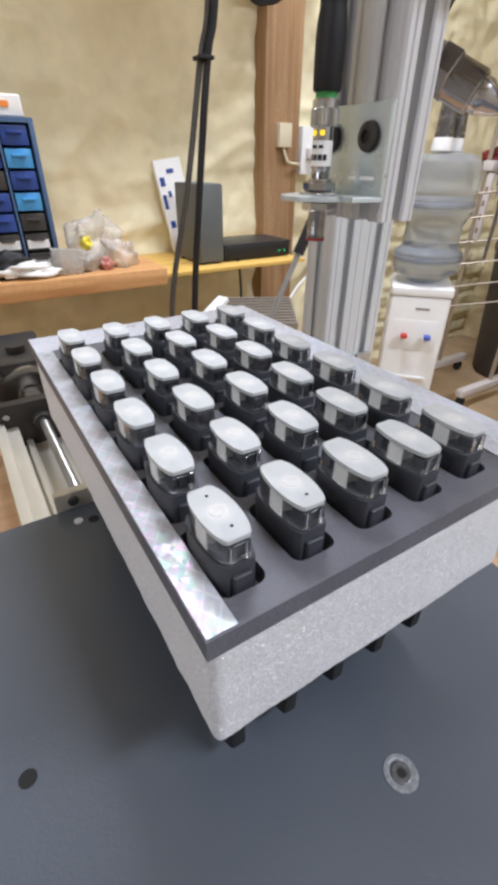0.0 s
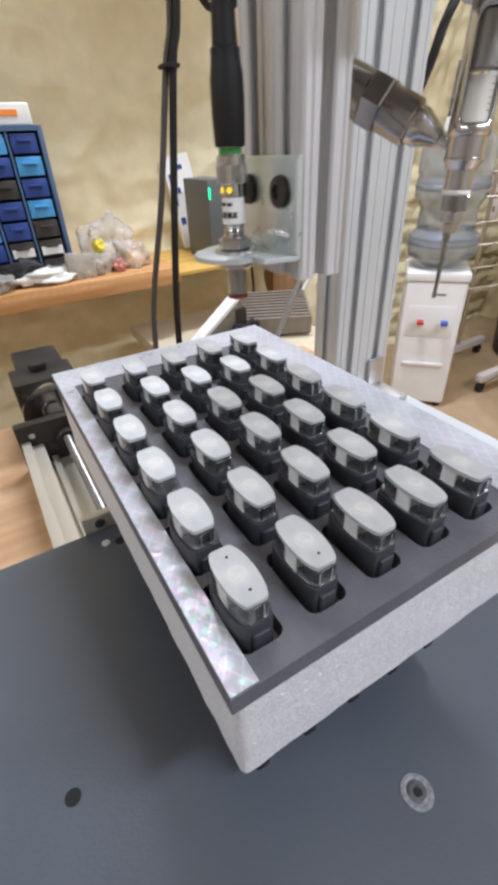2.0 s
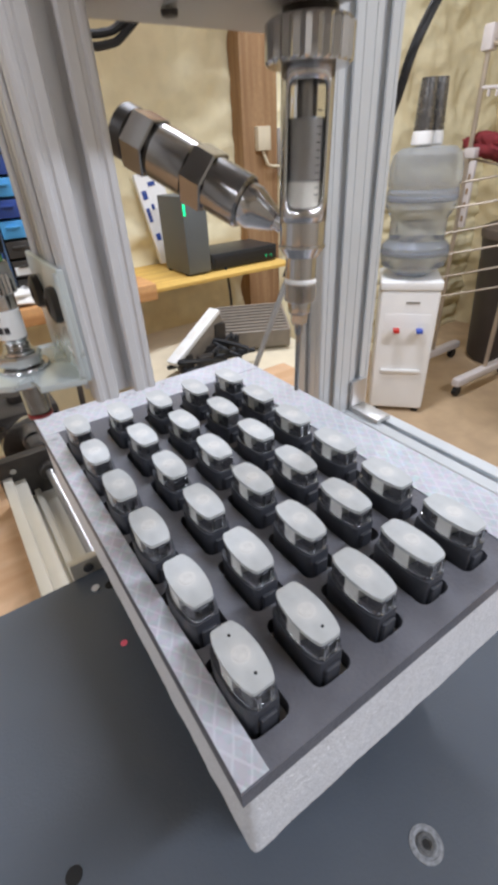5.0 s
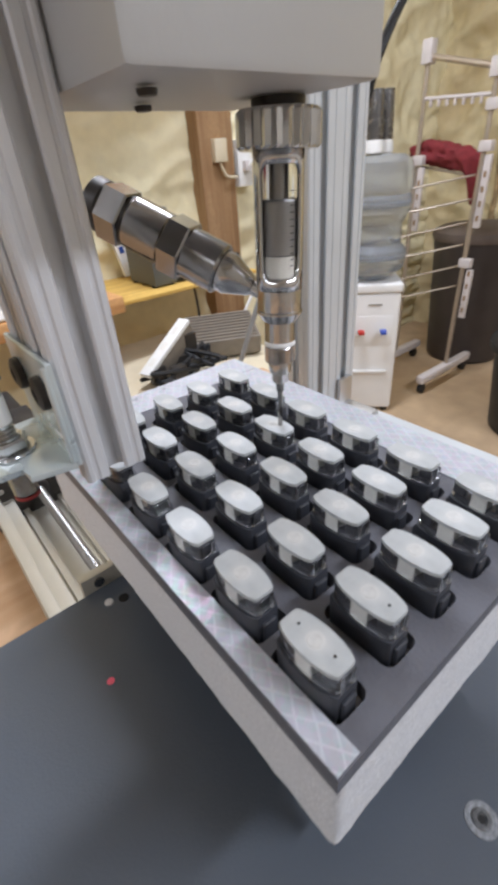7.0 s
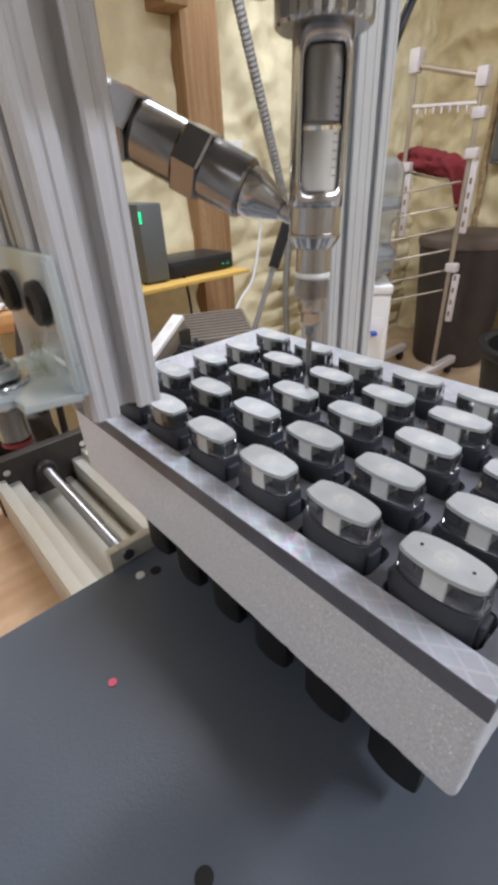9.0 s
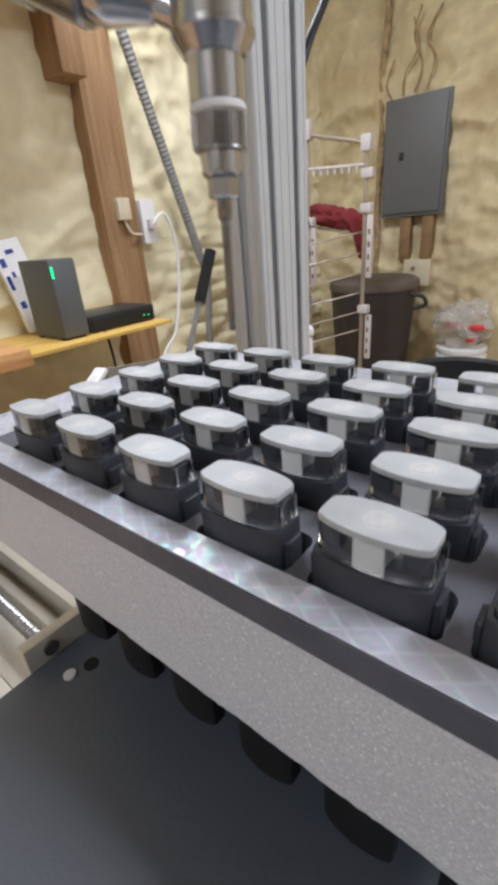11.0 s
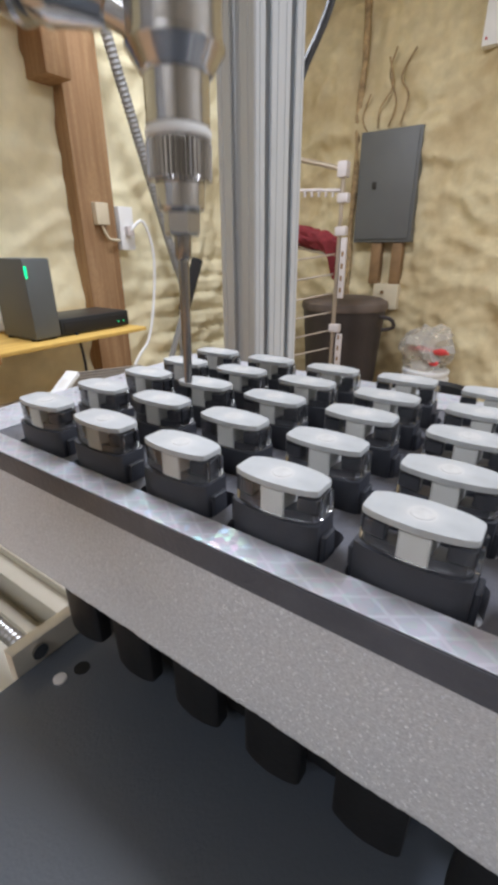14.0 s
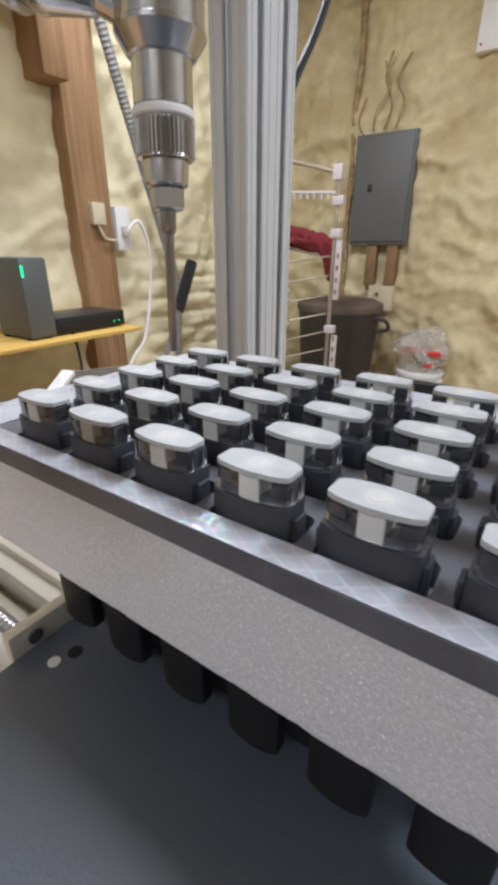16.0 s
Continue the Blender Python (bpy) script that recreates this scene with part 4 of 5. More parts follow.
    for x, y in ((-0.0885, 0.033), (-0.0125, 0.1965)):
        # No hole is cut: a near-black disc paints its shade.
        part("tapped_hole", lathe([(0.0042, 0.0001), (0.0042, 0.0004)], 18, pose(x, y, PLATE_Z)), M_HOLE_SHADE, p)
    part("grub_screw", lathe([(0.0035, 0.0001), (0.0035, 0.0012), (0.002, 0.0014)], 14, pose(-0.0235, 0.2, PLATE_Z)), M_ALU, p)


machine_base()

handled_rod()

# ---- the tray with its lights ----
PX, PY = 0.030, 0.040
SX0, SX1, SY0, SY1 = -0.0197, 0.172, -0.0278, 0.268


def pocket_outline(cx, cy, hw, hl, r, n=6):
    pts = []
    for sx, sy, a0 in ((1, 1, 0), (-1, 1, 90), (-1, -1, 180), (1, -1, 270)):
        for k in range(n):
            a = radians(a0 + 90 * k / (n - 1))
            pts.append((cx + sx * (hw - r) + r * math.cos(a), cy + sy * (hl - r) + r * math.sin(a)))
    return pts


def rough_block(x0, x1, y0, y1, z0, z1, step, round_r):
    """A cut foam block: fine grid faces, rounded lower edges and a torn, grainy surface."""
    t = bmesh.new()
    nx, ny, nz = (max(2, int((b - a) / step)) for a, b in ((x0, x1), (y0, y1), (z0, z1)))
    cells = {}

    def vert(i, j, k):
        key = (i, j, k)
        if key not in cells:
            p = Vector((x0 + (x1 - x0) * i / nx, y0 + (y1 - y0) * j / ny, z0 + (z1 - z0) * k / nz))
            core = Vector((min(max(p.x, x0 + round_r), x1 - round_r), min(max(p.y, y0 + round_r), y1 - round_r), max(p.z, z0 + round_r)))
            d = p - core
            if d.length > round_r:
                p = core + d.normalized() * round_r
            if k < nz and d.length > 1e-6:
                p += d.normalized() * (0.00016 * noise.noise(p * 420) + 0.00022 * noise.noise(p * 900) + 0.0005 * noise.noise(p * 60))
            cells[key] = t.verts.new(p)
        return cells[key]

    for i in range(nx):
        for k in range(nz):
            t.faces.new((vert(i, 0, k), vert(i + 1, 0, k), vert(i + 1, 0, k + 1), vert(i, 0, k + 1)))
            t.faces.new((vert(i, ny, k + 1), vert(i + 1, ny, k + 1), vert(i + 1, ny, k), vert(i, ny, k)))
    for j in range(ny):
        for k in range(nz):
            t.faces.new((vert(0, j, k + 1), vert(0, j + 1, k + 1), vert(0, j + 1, k), vert(0, j, k)))
            t.faces.new((vert(nx, j, k), vert(nx, j + 1, k), vert(nx, j + 1, k + 1), vert(nx, j, k + 1)))
    for i in range(nx):
        for j in range(ny):
            t.faces.new((vert(i, j, 0), vert(i, j + 1, 0), vert(i + 1, j + 1, 0), vert(i + 1, j, 0)))
    t.faces.new([vert(i, 0, nz) for i in range(nx)] + [vert(nx, j, nz) for j in range(ny)] + [vert(i, ny, nz) for i in range(nx, 0, -1)] + [vert(0, j, nz) for j in range(ny, 0, -1)])
    return t


def foam_tray():
    e = tagged(empty("foam_tray"), "white foam tray with dark top sheet and reflective tape borders", "tray")
    bm = bmesh.new()
    top, low = TRAY_Z, TRAY_Z - 0.0092
    edges = []
    rim_pts = ((SX0, SY0), (SX1, SY0), (SX1, SY1), (SX0, SY1))
    rv = [bm.verts.new((x, y, top)) for x, y in rim_pts]
    edges += [bm.edges.new((rv[k], rv[(k + 1) % 4])) for k in range(4)]
    pockets = []
    for i in range(5):
        for j in range(6):
            hv = [bm.verts.new((x, y, top)) for x, y in pocket_outline(i * PX, j * PY - 0.0005, 0.0094, 0.0172, 0.0042, 5)]
            edges += [bm.edges.new((hv[k], hv[(k + 1) % len(hv)])) for k in range(len(hv))]
            pockets.append(hv)
    bmesh.ops.triangle_fill(bm, edges=edges, use_beauty=True, use_dissolve=False)
    for hv in pockets:
        n = len(hv)
        lv = [bm.verts.new((v.co.x, v.co.y, low - 0.012)) for v in hv]
        for k in range(n):
            bm.faces.new((hv[k], lv[k], lv[(k + 1) % n], hv[(k + 1) % n]))
        bm.faces.new(lv)
    lv = [bm.verts.new((x, y, low)) for x, y in rim_pts]
    for k in range(4):
        bm.faces.new((rv[k], rv[(k + 1) % 4], lv[(k + 1) % 4], lv[k]))
    bm.faces.new([bm.verts.new((x, y, low)) for x, y in ((SX0, SY0), (SX0, -0.0195), (SX1, -0.0195), (SX1, SY0))])
    bm.faces.new([bm.verts.new((x, y, low)) for x, y in ((0.15, -0.0195), (0.15, SY1), (SX1, SY1), (SX1, -0.0195))])
    bmesh.ops.remove_doubles(bm, verts=bm.verts, dist=1e-6)
    part("top_sheet", bm, M_SHEET, e, "dark grey foam sheet with rounded pockets", smooth=False)
    part("foam_block", rough_block(-0.0180, 0.151, -0.0274, 0.264, 0.9146, low - 0.0003, 0.0016, 0.0035), M_FOAM, e, "white closed-cell foam block", crease=60)
    t = 0.0006
    part("riser", box(0.015, 0.115, 0.03, 0.19, PLATE_Z + 0.0003, 0.8657, 0.002), M_BLACK, e, "black riser block under the tray")
    for nm, x0, x1, y0, y1 in (("tape", SX0 + 0.0004, -0.0085, SY0 + 0.0006, 0.05465), ("tape", SX0 + 0.0003, -0.0086, 0.05464, 0.2345), ("tape", 0.1415, SX1 - 0.0004, SY0 + 0.0006, 0.2345), ("tape", SX0 + 0.0004, SX1 - 0.0004, 0.235, SY1 - 0.0004)):
        part(nm, box(x0, x1, y0, y1, TRAY_Z + 0.0002, TRAY_Z + t, 0.0001, 1), M_TAPE, e, "silver-white diamond reflective tape")


foam_tray()


def lens_outline(grow=0.0):
    """A barrel-shaped outline with cut ends, long axis along y."""
    half = [(0.0027, 0.0136), (0.0037, 0.0134), (0.0046, 0.0125), (0.0055, 0.0100), (0.0062, 0.0068), (0.0066, 0.0034), (0.0068, 0.0)]
    right = [(x + grow, y + (grow if y > 0 else 0)) for x, y in half]
    pts = right + [(x, -y) for x, y in right[::-1][1:]]
    return pts + [(-x, y) for x, y in pts[::-1]]


def marker_light():
    e = tagged(empty("marker_light"), "black marker light with frosted white lens cap in a foam pocket", "marker light", "lights in the tray")
    # origin at the centre of the lens top
    part("housing", prism(lens_outline(0.0014)[::-1], -0.030, -0.0105, None, 0.0006), M_BODY, e)
    for y in (-0.0166, 0.0150):
        part("end_clip", box(-0.0035, 0.0035, y, y + 0.0018, -0.030, -0.0145, 0.0005, 1), M_BODY, e)
    part("cavity", prism([(x * 0.84, y * 0.9) for x, y in lens_outline()][::-1], -0.0108, -0.0078), M_CAVITY, e)
    part("light_block", box(-0.0062, 0.0062, -0.0043, 0.0035, -0.0107, -0.0021, 0.0004, 1), M_BLOCK, e)
    bm = bmesh.new()
    for y in (-0.0108, 0.0100):
        add_box(bm, -0.0044, 0.0044, y - 0.0032, y + 0.0032, -0.0077, -0.003, 0.0004, 1)
    part("dark_insert", bm, M_CAVITY, e)
    c = part("clear_body", prism(lens_outline(0.0004)[::-1], -0.0104, -0.0019), M_CLEAR, e, "clear acrylic band")
    c.visible_shadow = False
    cap = part("lens_cap", prism(lens_outline(0.0004)[::-1], -0.0018, 0.0, None, 0.0005), M_CAP, e)
    part("centre_ring", lathe([(0.0031, -0.0002), (0.0030, 0.00012), (0.0026, 0.00018), (0.0022, 0.00006), (0.0012, 0.00004)], 24, pose(0, 0, 0)), M_RING, cap)
    bm = bmesh.new()
    for x in (-0.0028, 0.0028):
        add_box(bm, x - 0.0009, x + 0.0009, -0.0152, -0.0142, -0.0095, -0.0022, 0.0003, 1)
    part("end_tab", bm, M_CLEAR, e)
    # Bottom of the housing, coloured black to deepen the shade under the tray.
    part("foot", prism(lens_outline(-0.0006)[::-1], -0.1340, -0.0838), M_BLACK, e)
    return e


first = marker_light()
first.location = (0, 0.0003, 1.0)
rnd = random.Random(11)
for i in range(5):
    for j in range(6):
        if i == 0 and j == 0:
            continue
        copy_thing(first, pose(i * PX + rnd.uniform(-0.0004, 0.0004), j * PY + 0.0005 + rnd.uniform(-0.0004, 0.0004), 1.0 + rnd.uniform(-0.0, 0.0006), 0, 0, rnd.uniform(-1.2, 1.2)))


def fill_holes():
    for ob in (o for o in bpy.data.objects if o.name.split(".")[0] == "marker_light"):
        x, y = ob.location.x, ob.location.y
        i, j = round(x / PX), round(y / PY)
        spots = {(0, 0): (-0.0085, 0.0085), (1, 0): (-0.0085,)}.get((i, j), ())
        cap = next(c for c in ob.children if c.name.split(".")[0] == "lens_cap")
        for s in spots:
            # The hole's shade is a painted-on near-black disc.
            part("fill_hole", lathe([(0.0006, -0.0001), (0.0006, 0.0002)], 14, pose(0.0004, s, 0)), M_HOLE_SHADE, cap)


fill_holes()

# ---- dispensing head; its origin is the needle tip ----
HEAD_Y = 0.1167
head = tagged(empty("dispensing_head"), "dispensing head with steel valve, needle, sensor and slotted profile", "dispensing head")


def build_head():
    part("z_profile", profile(0.030, 0.060, 1, 2, 0.75, pose(-0.120, 0.001, 0.031), a=0.0040, inner=0.0066, deep=0.0075, groove=0.0008), M_ALU, head)
    part("valve_box", box(-0.0895, 0.020, -0.044, 0.05, 0.1768, 0.32, 0.003), M_BOX, head, "satin grey metal actuator box")
    for x, y in ((-0.07, -0.02), (-0.05, 0.02)):
        part("box_screw", lathe([(0.003, 0), (0.0035, 0.001), (0.0035, 0.002)], 12, pose(x, y, 0.1738)), M_BLACKMETAL, head)
    # sensor bracket
    br = part("bracket", box(-0.1228, -0.1201, 0.0, 0.062, 0.0432, 0.092, 0.0011, 3), M_ZINC, head, "zinc-plated angle bracket")
    out = [(-0.1225, 0.0), (-0.1225, 0.062), (-0.150, 0.060)]
    for k in range(9):
        a = radians(80 + 200 * k / 8)
        out.append((-0.146 + 0.021 * math.cos(a), 0.035 + 0.022 * math.sin(a)))
    out.append((-0.142, 0.004))
    part("ledge", prism(out, 0.0424, 0.0452, None, 0.0006), M_ZINC, br)
    part("rolled_edge", sweep([(-0.1235, 0.0008, 0.046), (-0.1235, 0.0006, 0.070), (-0.1232, 0.0010, 0.0905)], 0.0013, 10), M_ZINC, br)
    for y in (0.015, 0.048):
        bo = part("bolt", lathe([(0.0075, 0), (0.008, 0.001), (0.0075, 0.0035), (0.005, 0.0045), (0.0035, 0.0046), (0.003, 0.0025)], 24, Matrix.Translation((-0.1226, y, 0.0755)) @ pose(0, 0, 0, 0, -90, 0)), M_BLACKMETAL, br, "black socket screw")
    bm = bmesh.new()
    add_box(bm, -0.1229, -0.1226, 0.008, 0.02, 0.0535, 0.0555)
    add_box(bm, -0.1229, -0.1226, 0.024, 0.03, 0.0535, 0.0555)
    part("stamp", bm, M_LABEL, br, "stamped mark")
    # sensor
    sx, sy = -0.1425, 0.0345
    s = part("sensor", lathe([(0.0052, 0.0195), (0.0058, 0.021)] + [(0.0061 if k % 2 else 0.0050, 0.021 + 0.0008 * k) for k in range(47)] + [(0.0060, 0.060), (0.0060, 0.080)], 28, pose(sx, sy, 0)), M_STEEL, head, "threaded steel sensor barrel")
    part("sensor_face", lathe([(0.0061, 0.0188), (0.0061, 0.0202)], 28, pose(sx, sy, 0)), M_REDRIM, s)
    for z, a in ((0.0470, 12), (0.0362, 25)):
        part("hex_nut", lathe([(0.0088, z), (0.0102, z + 0.0010), (0.0102, z + 0.0046), (0.0088, z + 0.0056)], 6, pose(sx, sy, 0, 0, 0, a)), M_STEEL, s, smooth=False)
    part("tooth_washer", lathe([(0.0122, 0.0454), (0.0124, 0.0460), (0.0118, 0.0468)], 40, pose(sx, sy, 0), None, (0, 0.0006, 0, 1)), M_STEEL, s, smooth=False)
    part("lock_washer", lathe([(0.0070, 0.0527), (0.0070, 0.0540)], 24, pose(sx, sy, 0)), M_STEEL, s)
    part("label_sleeve", lathe([(0.00615, 0.0605), (0.00615, 0.0735)], 28, pose(sx, sy, 0)), M_LABEL, s, "white label with dark print")
    bm = bmesh.new()
    for z0, z1, a0, a1 in ((0.0635, 0.0665, 150, 175), (0.0635, 0.0665, 180, 202), (0.0635, 0.0665, 207, 232), (0.0635, 0.0665, 237, 258), (0.0695, 0.0712, 160, 200), (0.0695, 0.0712, 208, 235)):
        n = 5
        lo = [bm.verts.new((sx + 0.00622 * math.cos(radians(a0 + (a1 - a0) * k / n)), sy + 0.00622 * math.sin(radians(a0 + (a1 - a0) * k / n)), z0)) for k in range(n + 1)]
        hi = [bm.verts.new((v.co.x, v.co.y, z1)) for v in lo]
        for k in range(n):
            bm.faces.new((lo[k], lo[k + 1], hi[k + 1], hi[k]))
    part("label_print", bm, M_INK, s)
    for a in (175, 225):
        part("indicator", lathe([(0.0016, 0), (0.0016, 0.0006)], 12, Matrix.Translation((sx, sy, 0.0772)) @ pose(0, 0, 0, 0, 0, a) @ Matrix.Translation((0.0059, 0, 0)) @ pose(0, 0, 0, 0, 90, 0)), M_YLED, s, "amber indicator light")
    part("coupling_nut", lathe([(0.0072, 0.0800), (0.0082, 0.0808), (0.0082, 0.0885), (0.0075, 0.0892), (0.0075, 0.0925), (0.0068, 0.0935)], 56, pose(sx, sy, 0), None, (0, 0.0005, 1, 2)), M_STEEL, s, smooth=False)
    part("seal_ring", lathe([(0.0062, 0.0936), (0.0062, 0.0965)], 24, pose(sx, sy, 0)), M_GREEN, s)
    part("plug", lathe([(0.0074, 0.0966), (0.0080, 0.098), (0.0084, 0.110), (0.0084, 0.120), (0.0080, 0.127), (0.0073, 0.131), (0.0072, 0.133), (0.0072, 0.136), (0.0062, 0.1365), (0.0055, 0.15)], 28, pose(sx, sy, 0)), M_BLACK, s, "black moulded connector")
    part("sensor_cable", sweep([(sx, sy, 0.148), (sx - 0.002, sy + 0.003, 0.20), (sx - 0.006, sy + 0.01, 0.30), (sx - 0.006, sy + 0.02, 0.45)], 0.0052, 12), M_BLACK, s)
    # valve body, leaning slightly with its seat
    lean = pose(0, 0, 0, 0, 2.0, 0)
    part("knurled_cap", lathe([(0.0180, 0.1575), (0.0195, 0.1588), (0.0195, 0.1712), (0.0180, 0.1725)], 48, lean, None, (0, 0.0014, 1, 2)), M_STEEL, head, smooth=False)
    part("cap_stem", lathe([(0.012, 0.1726), (0.012, 0.1767)], 24, lean), M_BLACKMETAL, head)
    vb = part("valve_body", lathe([(0.0083, 0.0680), (0.0083, 0.0787), (0.0092, 0.0791), (0.0124, 0.0838), (0.0124, 0.0848), (0.0117, 0.0853), (0.0118, 0.0860), (0.0118, 0.0960)], 48, lean), M_STEEL, head, "polished steel valve body")
    # barrel with a long rounded window at front and back
    bm = bmesh.new()
    n, rad, half, cr, z0, z1, zb, zt = 144, 0.0121, 0.0108, 0.0050, 0.0961, 0.1574, 0.1025, 0.1520
    low, mid_l, mid_h, high = [], [], [], []
    for k in range(n):
        a = 360 * k / n
        f = min(abs((a - c + 180) % 360 - 180) for c in (52, 232)) * math.pi / 180 * rad
        c, sn = rad * math.cos(radians(a)), rad * math.sin(radians(a))
        if f < half:
            over = max(f - (half - cr), 0.0)
            d = cr - math.sqrt(cr * cr - over * over)
            zl, zh = zb + d, zt - d
        else:
            zl, zh = zb + cr, zt - cr
        low.append(bm.verts.new(lean @ Vector((c, sn, z0))))
        mid_l.append(bm.verts.new(lean @ Vector((c, sn, zl))))
        mid_h.append(bm.verts.new(lean @ Vector((c, sn, zh))))
        high.append(bm.verts.new(lean @ Vector((c, sn, z1))))
    for k in range(n):
        q = (k + 1) % n
        bm.faces.new((low[k], low[q], mid_l[q], mid_l[k]))
        bm.faces.new((mid_h[k], mid_h[q], high[q], high[k]))
        open_k = [min(abs((360 * w / n - c + 180) % 360 - 180) for c in (52, 232)) * math.pi / 180 * rad < half for w in (k, q)]
        if not any(open_k):
            bm.faces.new((mid_l[k], mid_l[q], mid_h[q], mid_h[k]))
    tube = part("barrel", bm, M_STEEL, vb, "steel barrel with a long rounded window")
    sol = tube.modifiers.new("wall", "SOLIDIFY")
    sol.thickness, sol.offset = 0.0018, -1
    g = part("sight_glass", lathe([(0.0099, 0.0965), (0.0099, 0.1565)], 36, lean), M_GLASS, vb, "clear sight glass")
    g.visible_shadow = False
    part("resin", lathe([(0.0090, 0.0970), (0.0090, 0.1245)], 32, lean), M_LIQUID, vb, "cloudy resin behind the glass")
    bm = bmesh.new()
    for k in range(12):
        a = radians(266)
        add_box(bm, 0.01002 * math.cos(a) - 0.0012, 0.01002 * math.cos(a) + 0.0012, 0.01002 * math.sin(a) - 0.0001, 0.01002 * math.sin(a) + 0.0001, 0.108 + 0.003 * k, 0.1084 + 0.003 * k, 0, 2, lean)
    part("scale_marks", bm, M_INK, vb)
    # side inlet
    d = Vector((-0.47, 0.76, 0.45)).normalized()
    m = Matrix.Translation((0.0090, 0.0015, 0.0858)) @ d.to_track_quat("Z", "Y").to_matrix().to_4x4()
    inlet = part("side_inlet", lathe([(0.0045, 0.008), (0.0045, 0.0205), (0.0054, 0.0212), (0.0100, 0.0325), (0.0112, 0.0350), (0.0112, 0.040)], 36, m), M_STEEL, head, "steel cone inlet fitting")
    part("inlet_barrel", lathe([(0.0128, 0.0402), (0.0138, 0.0415), (0.0138, 0.0610)], 36, m), M_STEEL_DK, inlet)
    part("inlet_hex", lathe([(0.0158, 0.0612), (0.0166, 0.0622), (0.0166, 0.0740), (0.0158, 0.0750)], 6, m), M_STEEL_DK, inlet)
    part("inlet_barrel", lathe([(0.0142, 0.0752), (0.0142, 0.0965), (0.0136, 0.0975)], 36, m), M_STEEL_DK, inlet)
    part("groove", lathe([(0.0130, 0.0976), (0.0130, 0.0995)], 36, m), M_BLACKMETAL, inlet)
    part("end_hex", lathe([(0.0154, 0.0997), (0.0162, 0.1007), (0.0162, 0.1130), (0.0152, 0.1140)], 6, m), M_STEEL_DK, inlet)
    part("end_cap", lathe([(0.0130, 0.1141), (0.0140, 0.115), (0.0140, 0.122), (0.011, 0.124)], 28, m), M_BLACKMETAL, inlet)
    # luer and needle
    l = part("luer_lock", lathe([(0.0082, 0.0556), (0.0087, 0.0563), (0.0087, 0.0645), (0.0081, 0.0652)], 80, lean, None, (0, 0.0007, 1, 2)), M_STEEL, head, "knurled steel luer lock", smooth=False)
    part("gasket", lathe([(0.0082, 0.0653), (0.0087, 0.0658), (0.0087, 0.0672), (0.0081, 0.0679)], 36, lean), M_LABEL, l, "white gasket ring")
    part("hub", lathe([(0.0058, 0.0487), (0.0063, 0.0494), (0.0067, 0.0550), (0.0066, 0.0555)], 32, lean), M_STEEL, l)
    part("hub_hex", lathe([(0.0044, 0.0425), (0.0050, 0.0432), (0.0052, 0.0482), (0.0049, 0.0486)], 6, lean), M_STEEL, l)
    part("needle_collar", lathe([(0.0019, 0.0362), (0.0023, 0.0370), (0.0025, 0.0424)], 20, lean), M_STEEL_DK, l)
    part("needle", lathe([(0.0011, 0.0), (0.0013, 0.0005), (0.0016, 0.0361)], 18, lean), M_STEEL_DK, l)
    # looped air lines above, seen behind the profile
    for k, rr in enumerate((0.0, 0.010)):
        part("air_line", sweep([(0.02 - rr, 0.43, 0.40), (0.035 - rr, 0.43, 0.30), (0.052, 0.43, 0.249 - rr), (0.082, 0.43, 0.2455 - rr), (0.103, 0.43, 0.256 - rr), (0.122 + rr, 0.43, 0.275), (0.145 + rr, 0.43, 0.34), (0.15 + rr, 0.43, 0.42)], 0.0042, 8), M_BLACK, head, "black air line looped above the head")
    # drag cables hanging behind
    hang = part("drag_cable", sweep([(0.115, 0.60, 0.50), (0.0946, 0.60, 0.27), (0.079, 0.60, 0.20), (0.055, 0.60, 0.02), (0.0336, 0.60, -0.1685), (0.02, 0.60, -0.40)], 0.0062, 10), M_BLACK, head, "black cable hanging behind the head")
    part("drag_cable", sweep([(0.105, 0.61, 0.50), (0.0885, 0.61, 0.27), (0.0715, 0.61, 0.20), (0.031, 0.60, 0.02), (-0.0152, 0.60, -0.173), (-0.025, 0.60, -0.40)], 0.0052, 10), M_CABLE, head, "dark grey cable hanging behind the head")
    part("cable_tie", box(0.062, 0.087, 0.590, 0.620, 0.198, 0.204, 0.002), M_BLACK, hang)


build_head()
piston = part("piston", lathe([(0.0090, 0.0), (0.0095, 0.0006), (0.0095, 0.0242), (0.0090, 0.0250), (0.0036, 0.0251), (0.0036, 0.0420)], 32), M_PISTON, head, "satin steel piston with a slim rod")
# A glowing disc stands in for the light the sensor throws on the plate.
laser_dot = tagged(part("laser_spot", lathe([(0.0026, 0), (0.0026, 0.0002)], 16), M_LASER), "small red spot of sensor light on the table plate", "light spot")

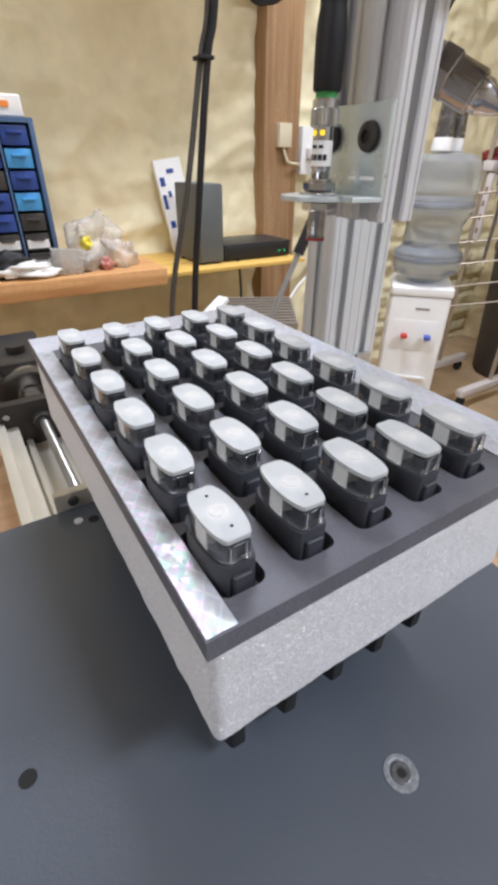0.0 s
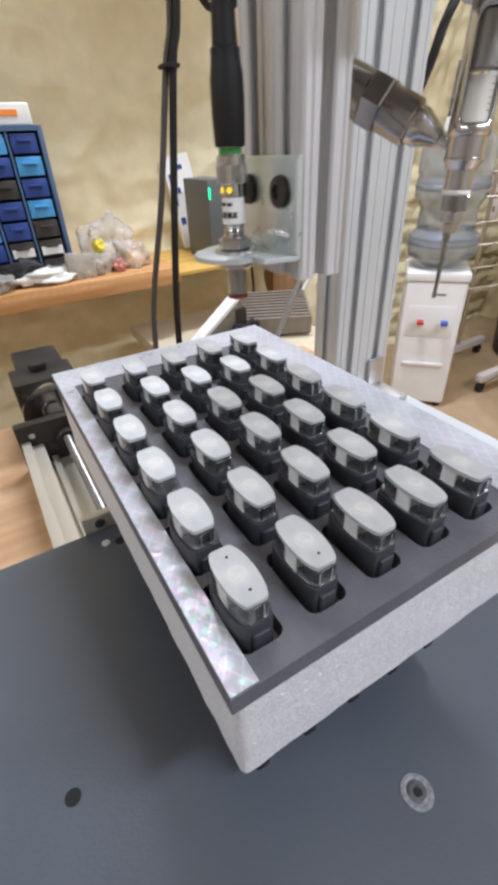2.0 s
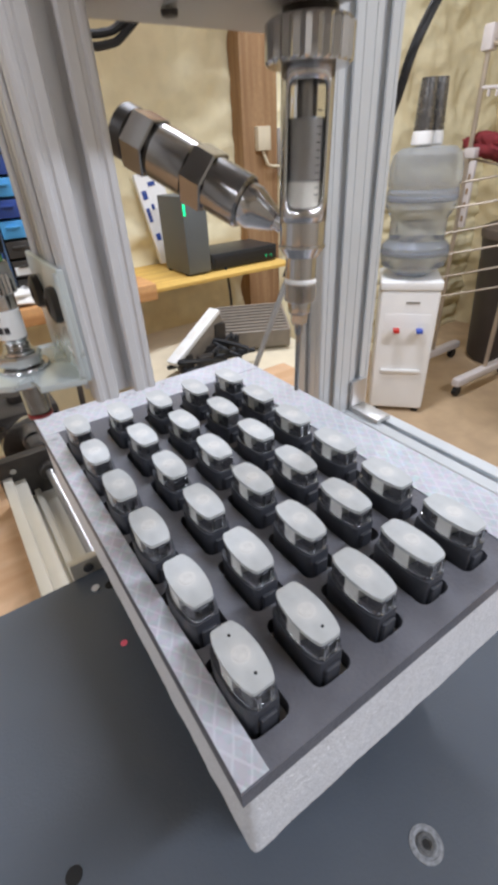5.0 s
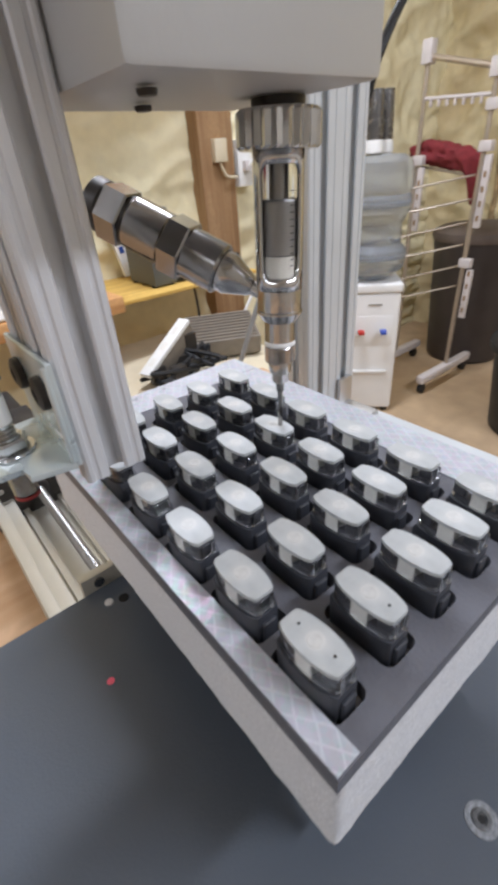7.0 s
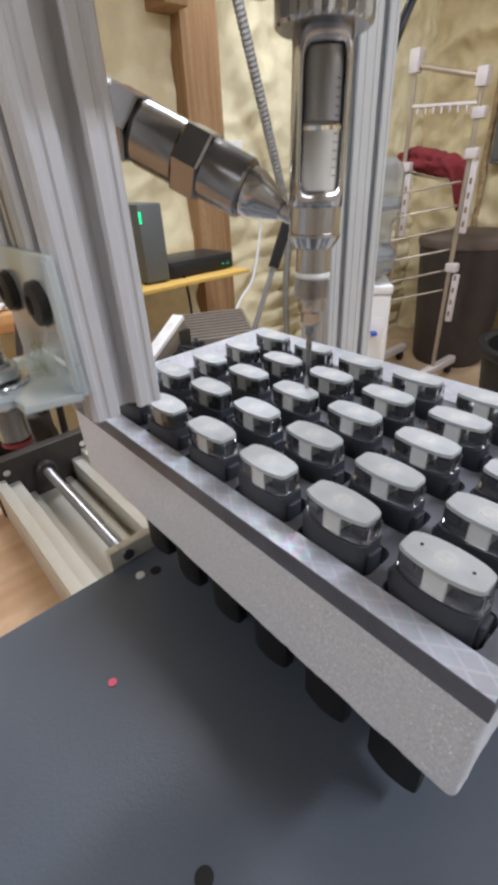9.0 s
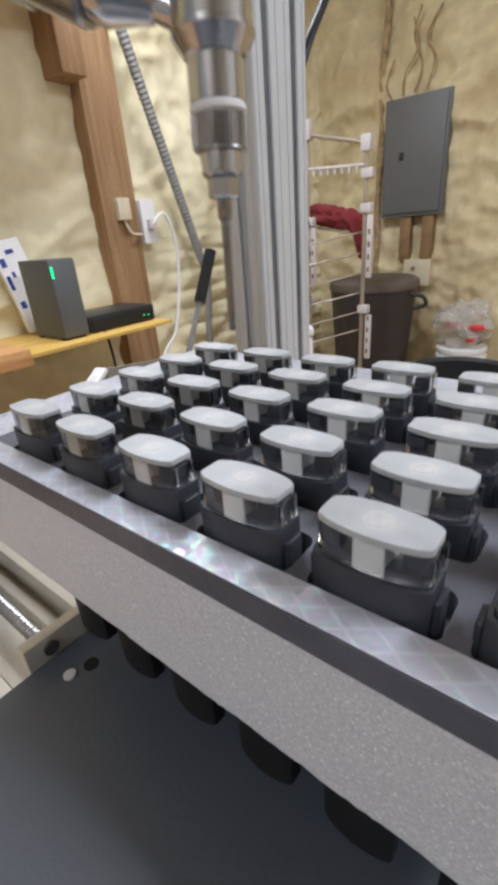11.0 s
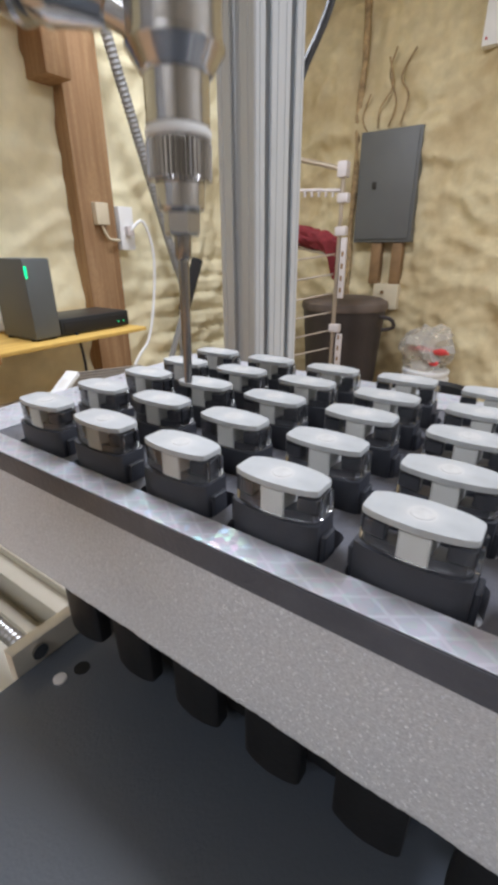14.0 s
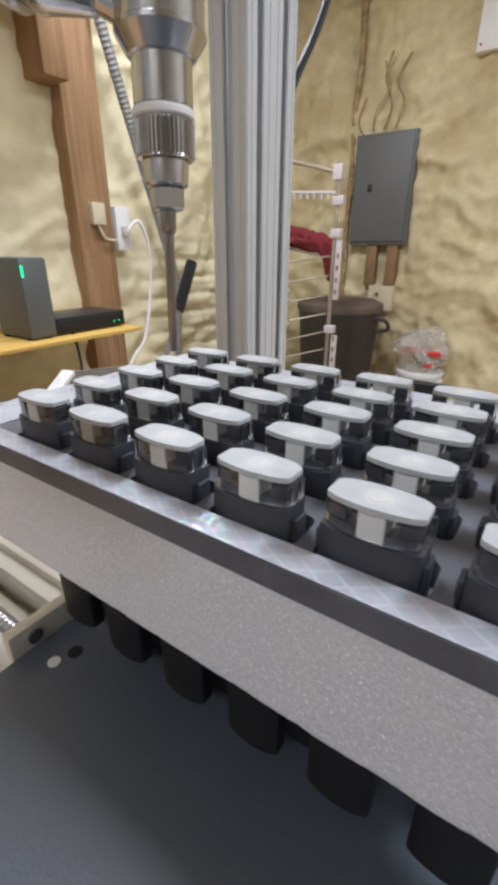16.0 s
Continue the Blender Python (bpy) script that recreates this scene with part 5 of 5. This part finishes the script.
HEAD = [
    (0.0, 0.300, 1.034), (1.1, 0.300, 1.034), (1.3, 0.2885, 1.0335), (1.5, 0.2744, 1.0327), (2.0, 0.2327, 1.0292), (2.5, 0.1892, 1.0285), (3.0, 0.1460, 1.0272),
    (3.25, 0.1250, 1.0272), (3.35, 0.1206, 1.0260), (3.5, 0.1204, 1.0185), (3.9, 0.1200, 0.9930), (4.0, 0.1200, 0.9908), (4.4, 0.1200, 0.9908),
    (4.7, 0.1200, 1.0008), (5.2, 0.1200, 1.0270), (5.35, 0.1180, 1.0280), (5.7, 0.0925, 1.0280), (5.8, 0.0920, 1.0270), (6.4, 0.0920, 0.9880), (6.5, 0.0920, 0.9872),
    (7.05, 0.0920, 0.9872), (7.75, 0.0920, 1.0250), (7.9, 0.0915, 1.0270), (8.0, 0.0890, 1.0270), (8.2, 0.0775, 1.0270), (8.4, 0.0655, 1.0270), (8.5, 0.0648, 1.0260),
    (9.1, 0.0648, 0.9900), (9.2, 0.0648, 0.9885), (9.55, 0.0648, 0.9885), (10.2, 0.0648, 1.0245), (10.3, 0.0648, 1.0258), (10.5, 0.0647, 1.0270), (10.7, 0.0620, 1.0300),
    (11.0, 0.0419, 1.0310), (11.15, 0.0335, 1.0315), (11.25, 0.0322, 1.0268), (11.4, 0.0320, 1.0156), (11.6, 0.0320, 1.0036), (11.8, 0.0320, 0.9917), (11.9, 0.0318, 0.9912),
    (12.35, 0.0315, 0.9920), (12.5, 0.0315, 0.9996), (12.6, 0.0315, 1.0064), (12.8, 0.0320, 1.0188), (13.0, 0.0325, 1.0300), (13.2, 0.0315, 1.0323), (13.4, 0.0210, 1.0322),
    (13.6, 0.0107, 1.0319), (13.75, 0.0025, 1.0305), (13.85, 0.0014, 1.0288), (14.0, 0.0010, 1.0212), (14.2, 0.0010, 1.0044), (14.4, 0.0008, 0.9908), (14.5, 0.0008, 0.9904),
    (15.0, 0.0006, 0.9905), (15.1, 0.0006, 0.9965), (15.3, 0.0010, 1.0127), (15.5, 0.0015, 1.0271), (15.7, 0.0018, 1.0320), (16.0, 0.0017, 1.0312)]
PISTON = [(0.0, 0.127), (4.05, 0.127), (4.55, 0.1125), (4.9, 0.1125), (5.5, 0.127), (6.45, 0.127), (6.95, 0.1125), (7.6, 0.1125), (8.1, 0.127), (9.15, 0.127), (9.6, 0.1125), (10.3, 0.1135),
          (11.0, 0.127), (11.95, 0.127), (12.4, 0.1125), (12.7, 0.1125), (13.5, 0.127), (14.5, 0.127), (15.0, 0.1125), (15.4, 0.1125), (16.0, 0.125)]
SPOT = [(0.0, 0.1785, PLATE_Z + 0.0006), (1.1, 0.1785, PLATE_Z + 0.0006), (1.4, 0.1765, PLATE_Z + 0.0006), (1.5, 0.133, 0.9815), (2.0, 0.091, 0.9815), (3.0, 0.004, 0.9815), (3.15, -0.009, 0.9815), (3.25, -0.0175, PLATE_Z + 0.0006), (3.5, -0.0216, PLATE_Z + 0.0006),
        (4.7, -0.022, PLATE_Z + 0.0006), (5.35, -0.024, PLATE_Z + 0.0006), (5.7, -0.0495, PLATE_Z + 0.0006), (7.9, -0.051, PLATE_Z + 0.0006), (8.2, -0.0645, PLATE_Z + 0.0006), (8.4, -0.0775, PLATE_Z + 0.0006),
        (10.5, -0.0775, PLATE_Z + 0.0006), (11.15, -0.1085, PLATE_Z + 0.0006), (13.2, -0.1105, PLATE_Z + 0.0006), (13.75, -0.140, PLATE_Z + 0.0006), (16.0, -0.140, PLATE_Z + 0.0006)]


def motions():
    walk(head, [(t, pose(x, HEAD_Y, z)) for t, x, z in HEAD])
    walk(piston, [(t, pose(z * 0.0349, 0, z, 0, 2.0, 0)) for t, z in PISTON])
    walk(laser_dot, [(t, pose(x, 0.1385, z)) for t, x, z in SPOT])


motions()
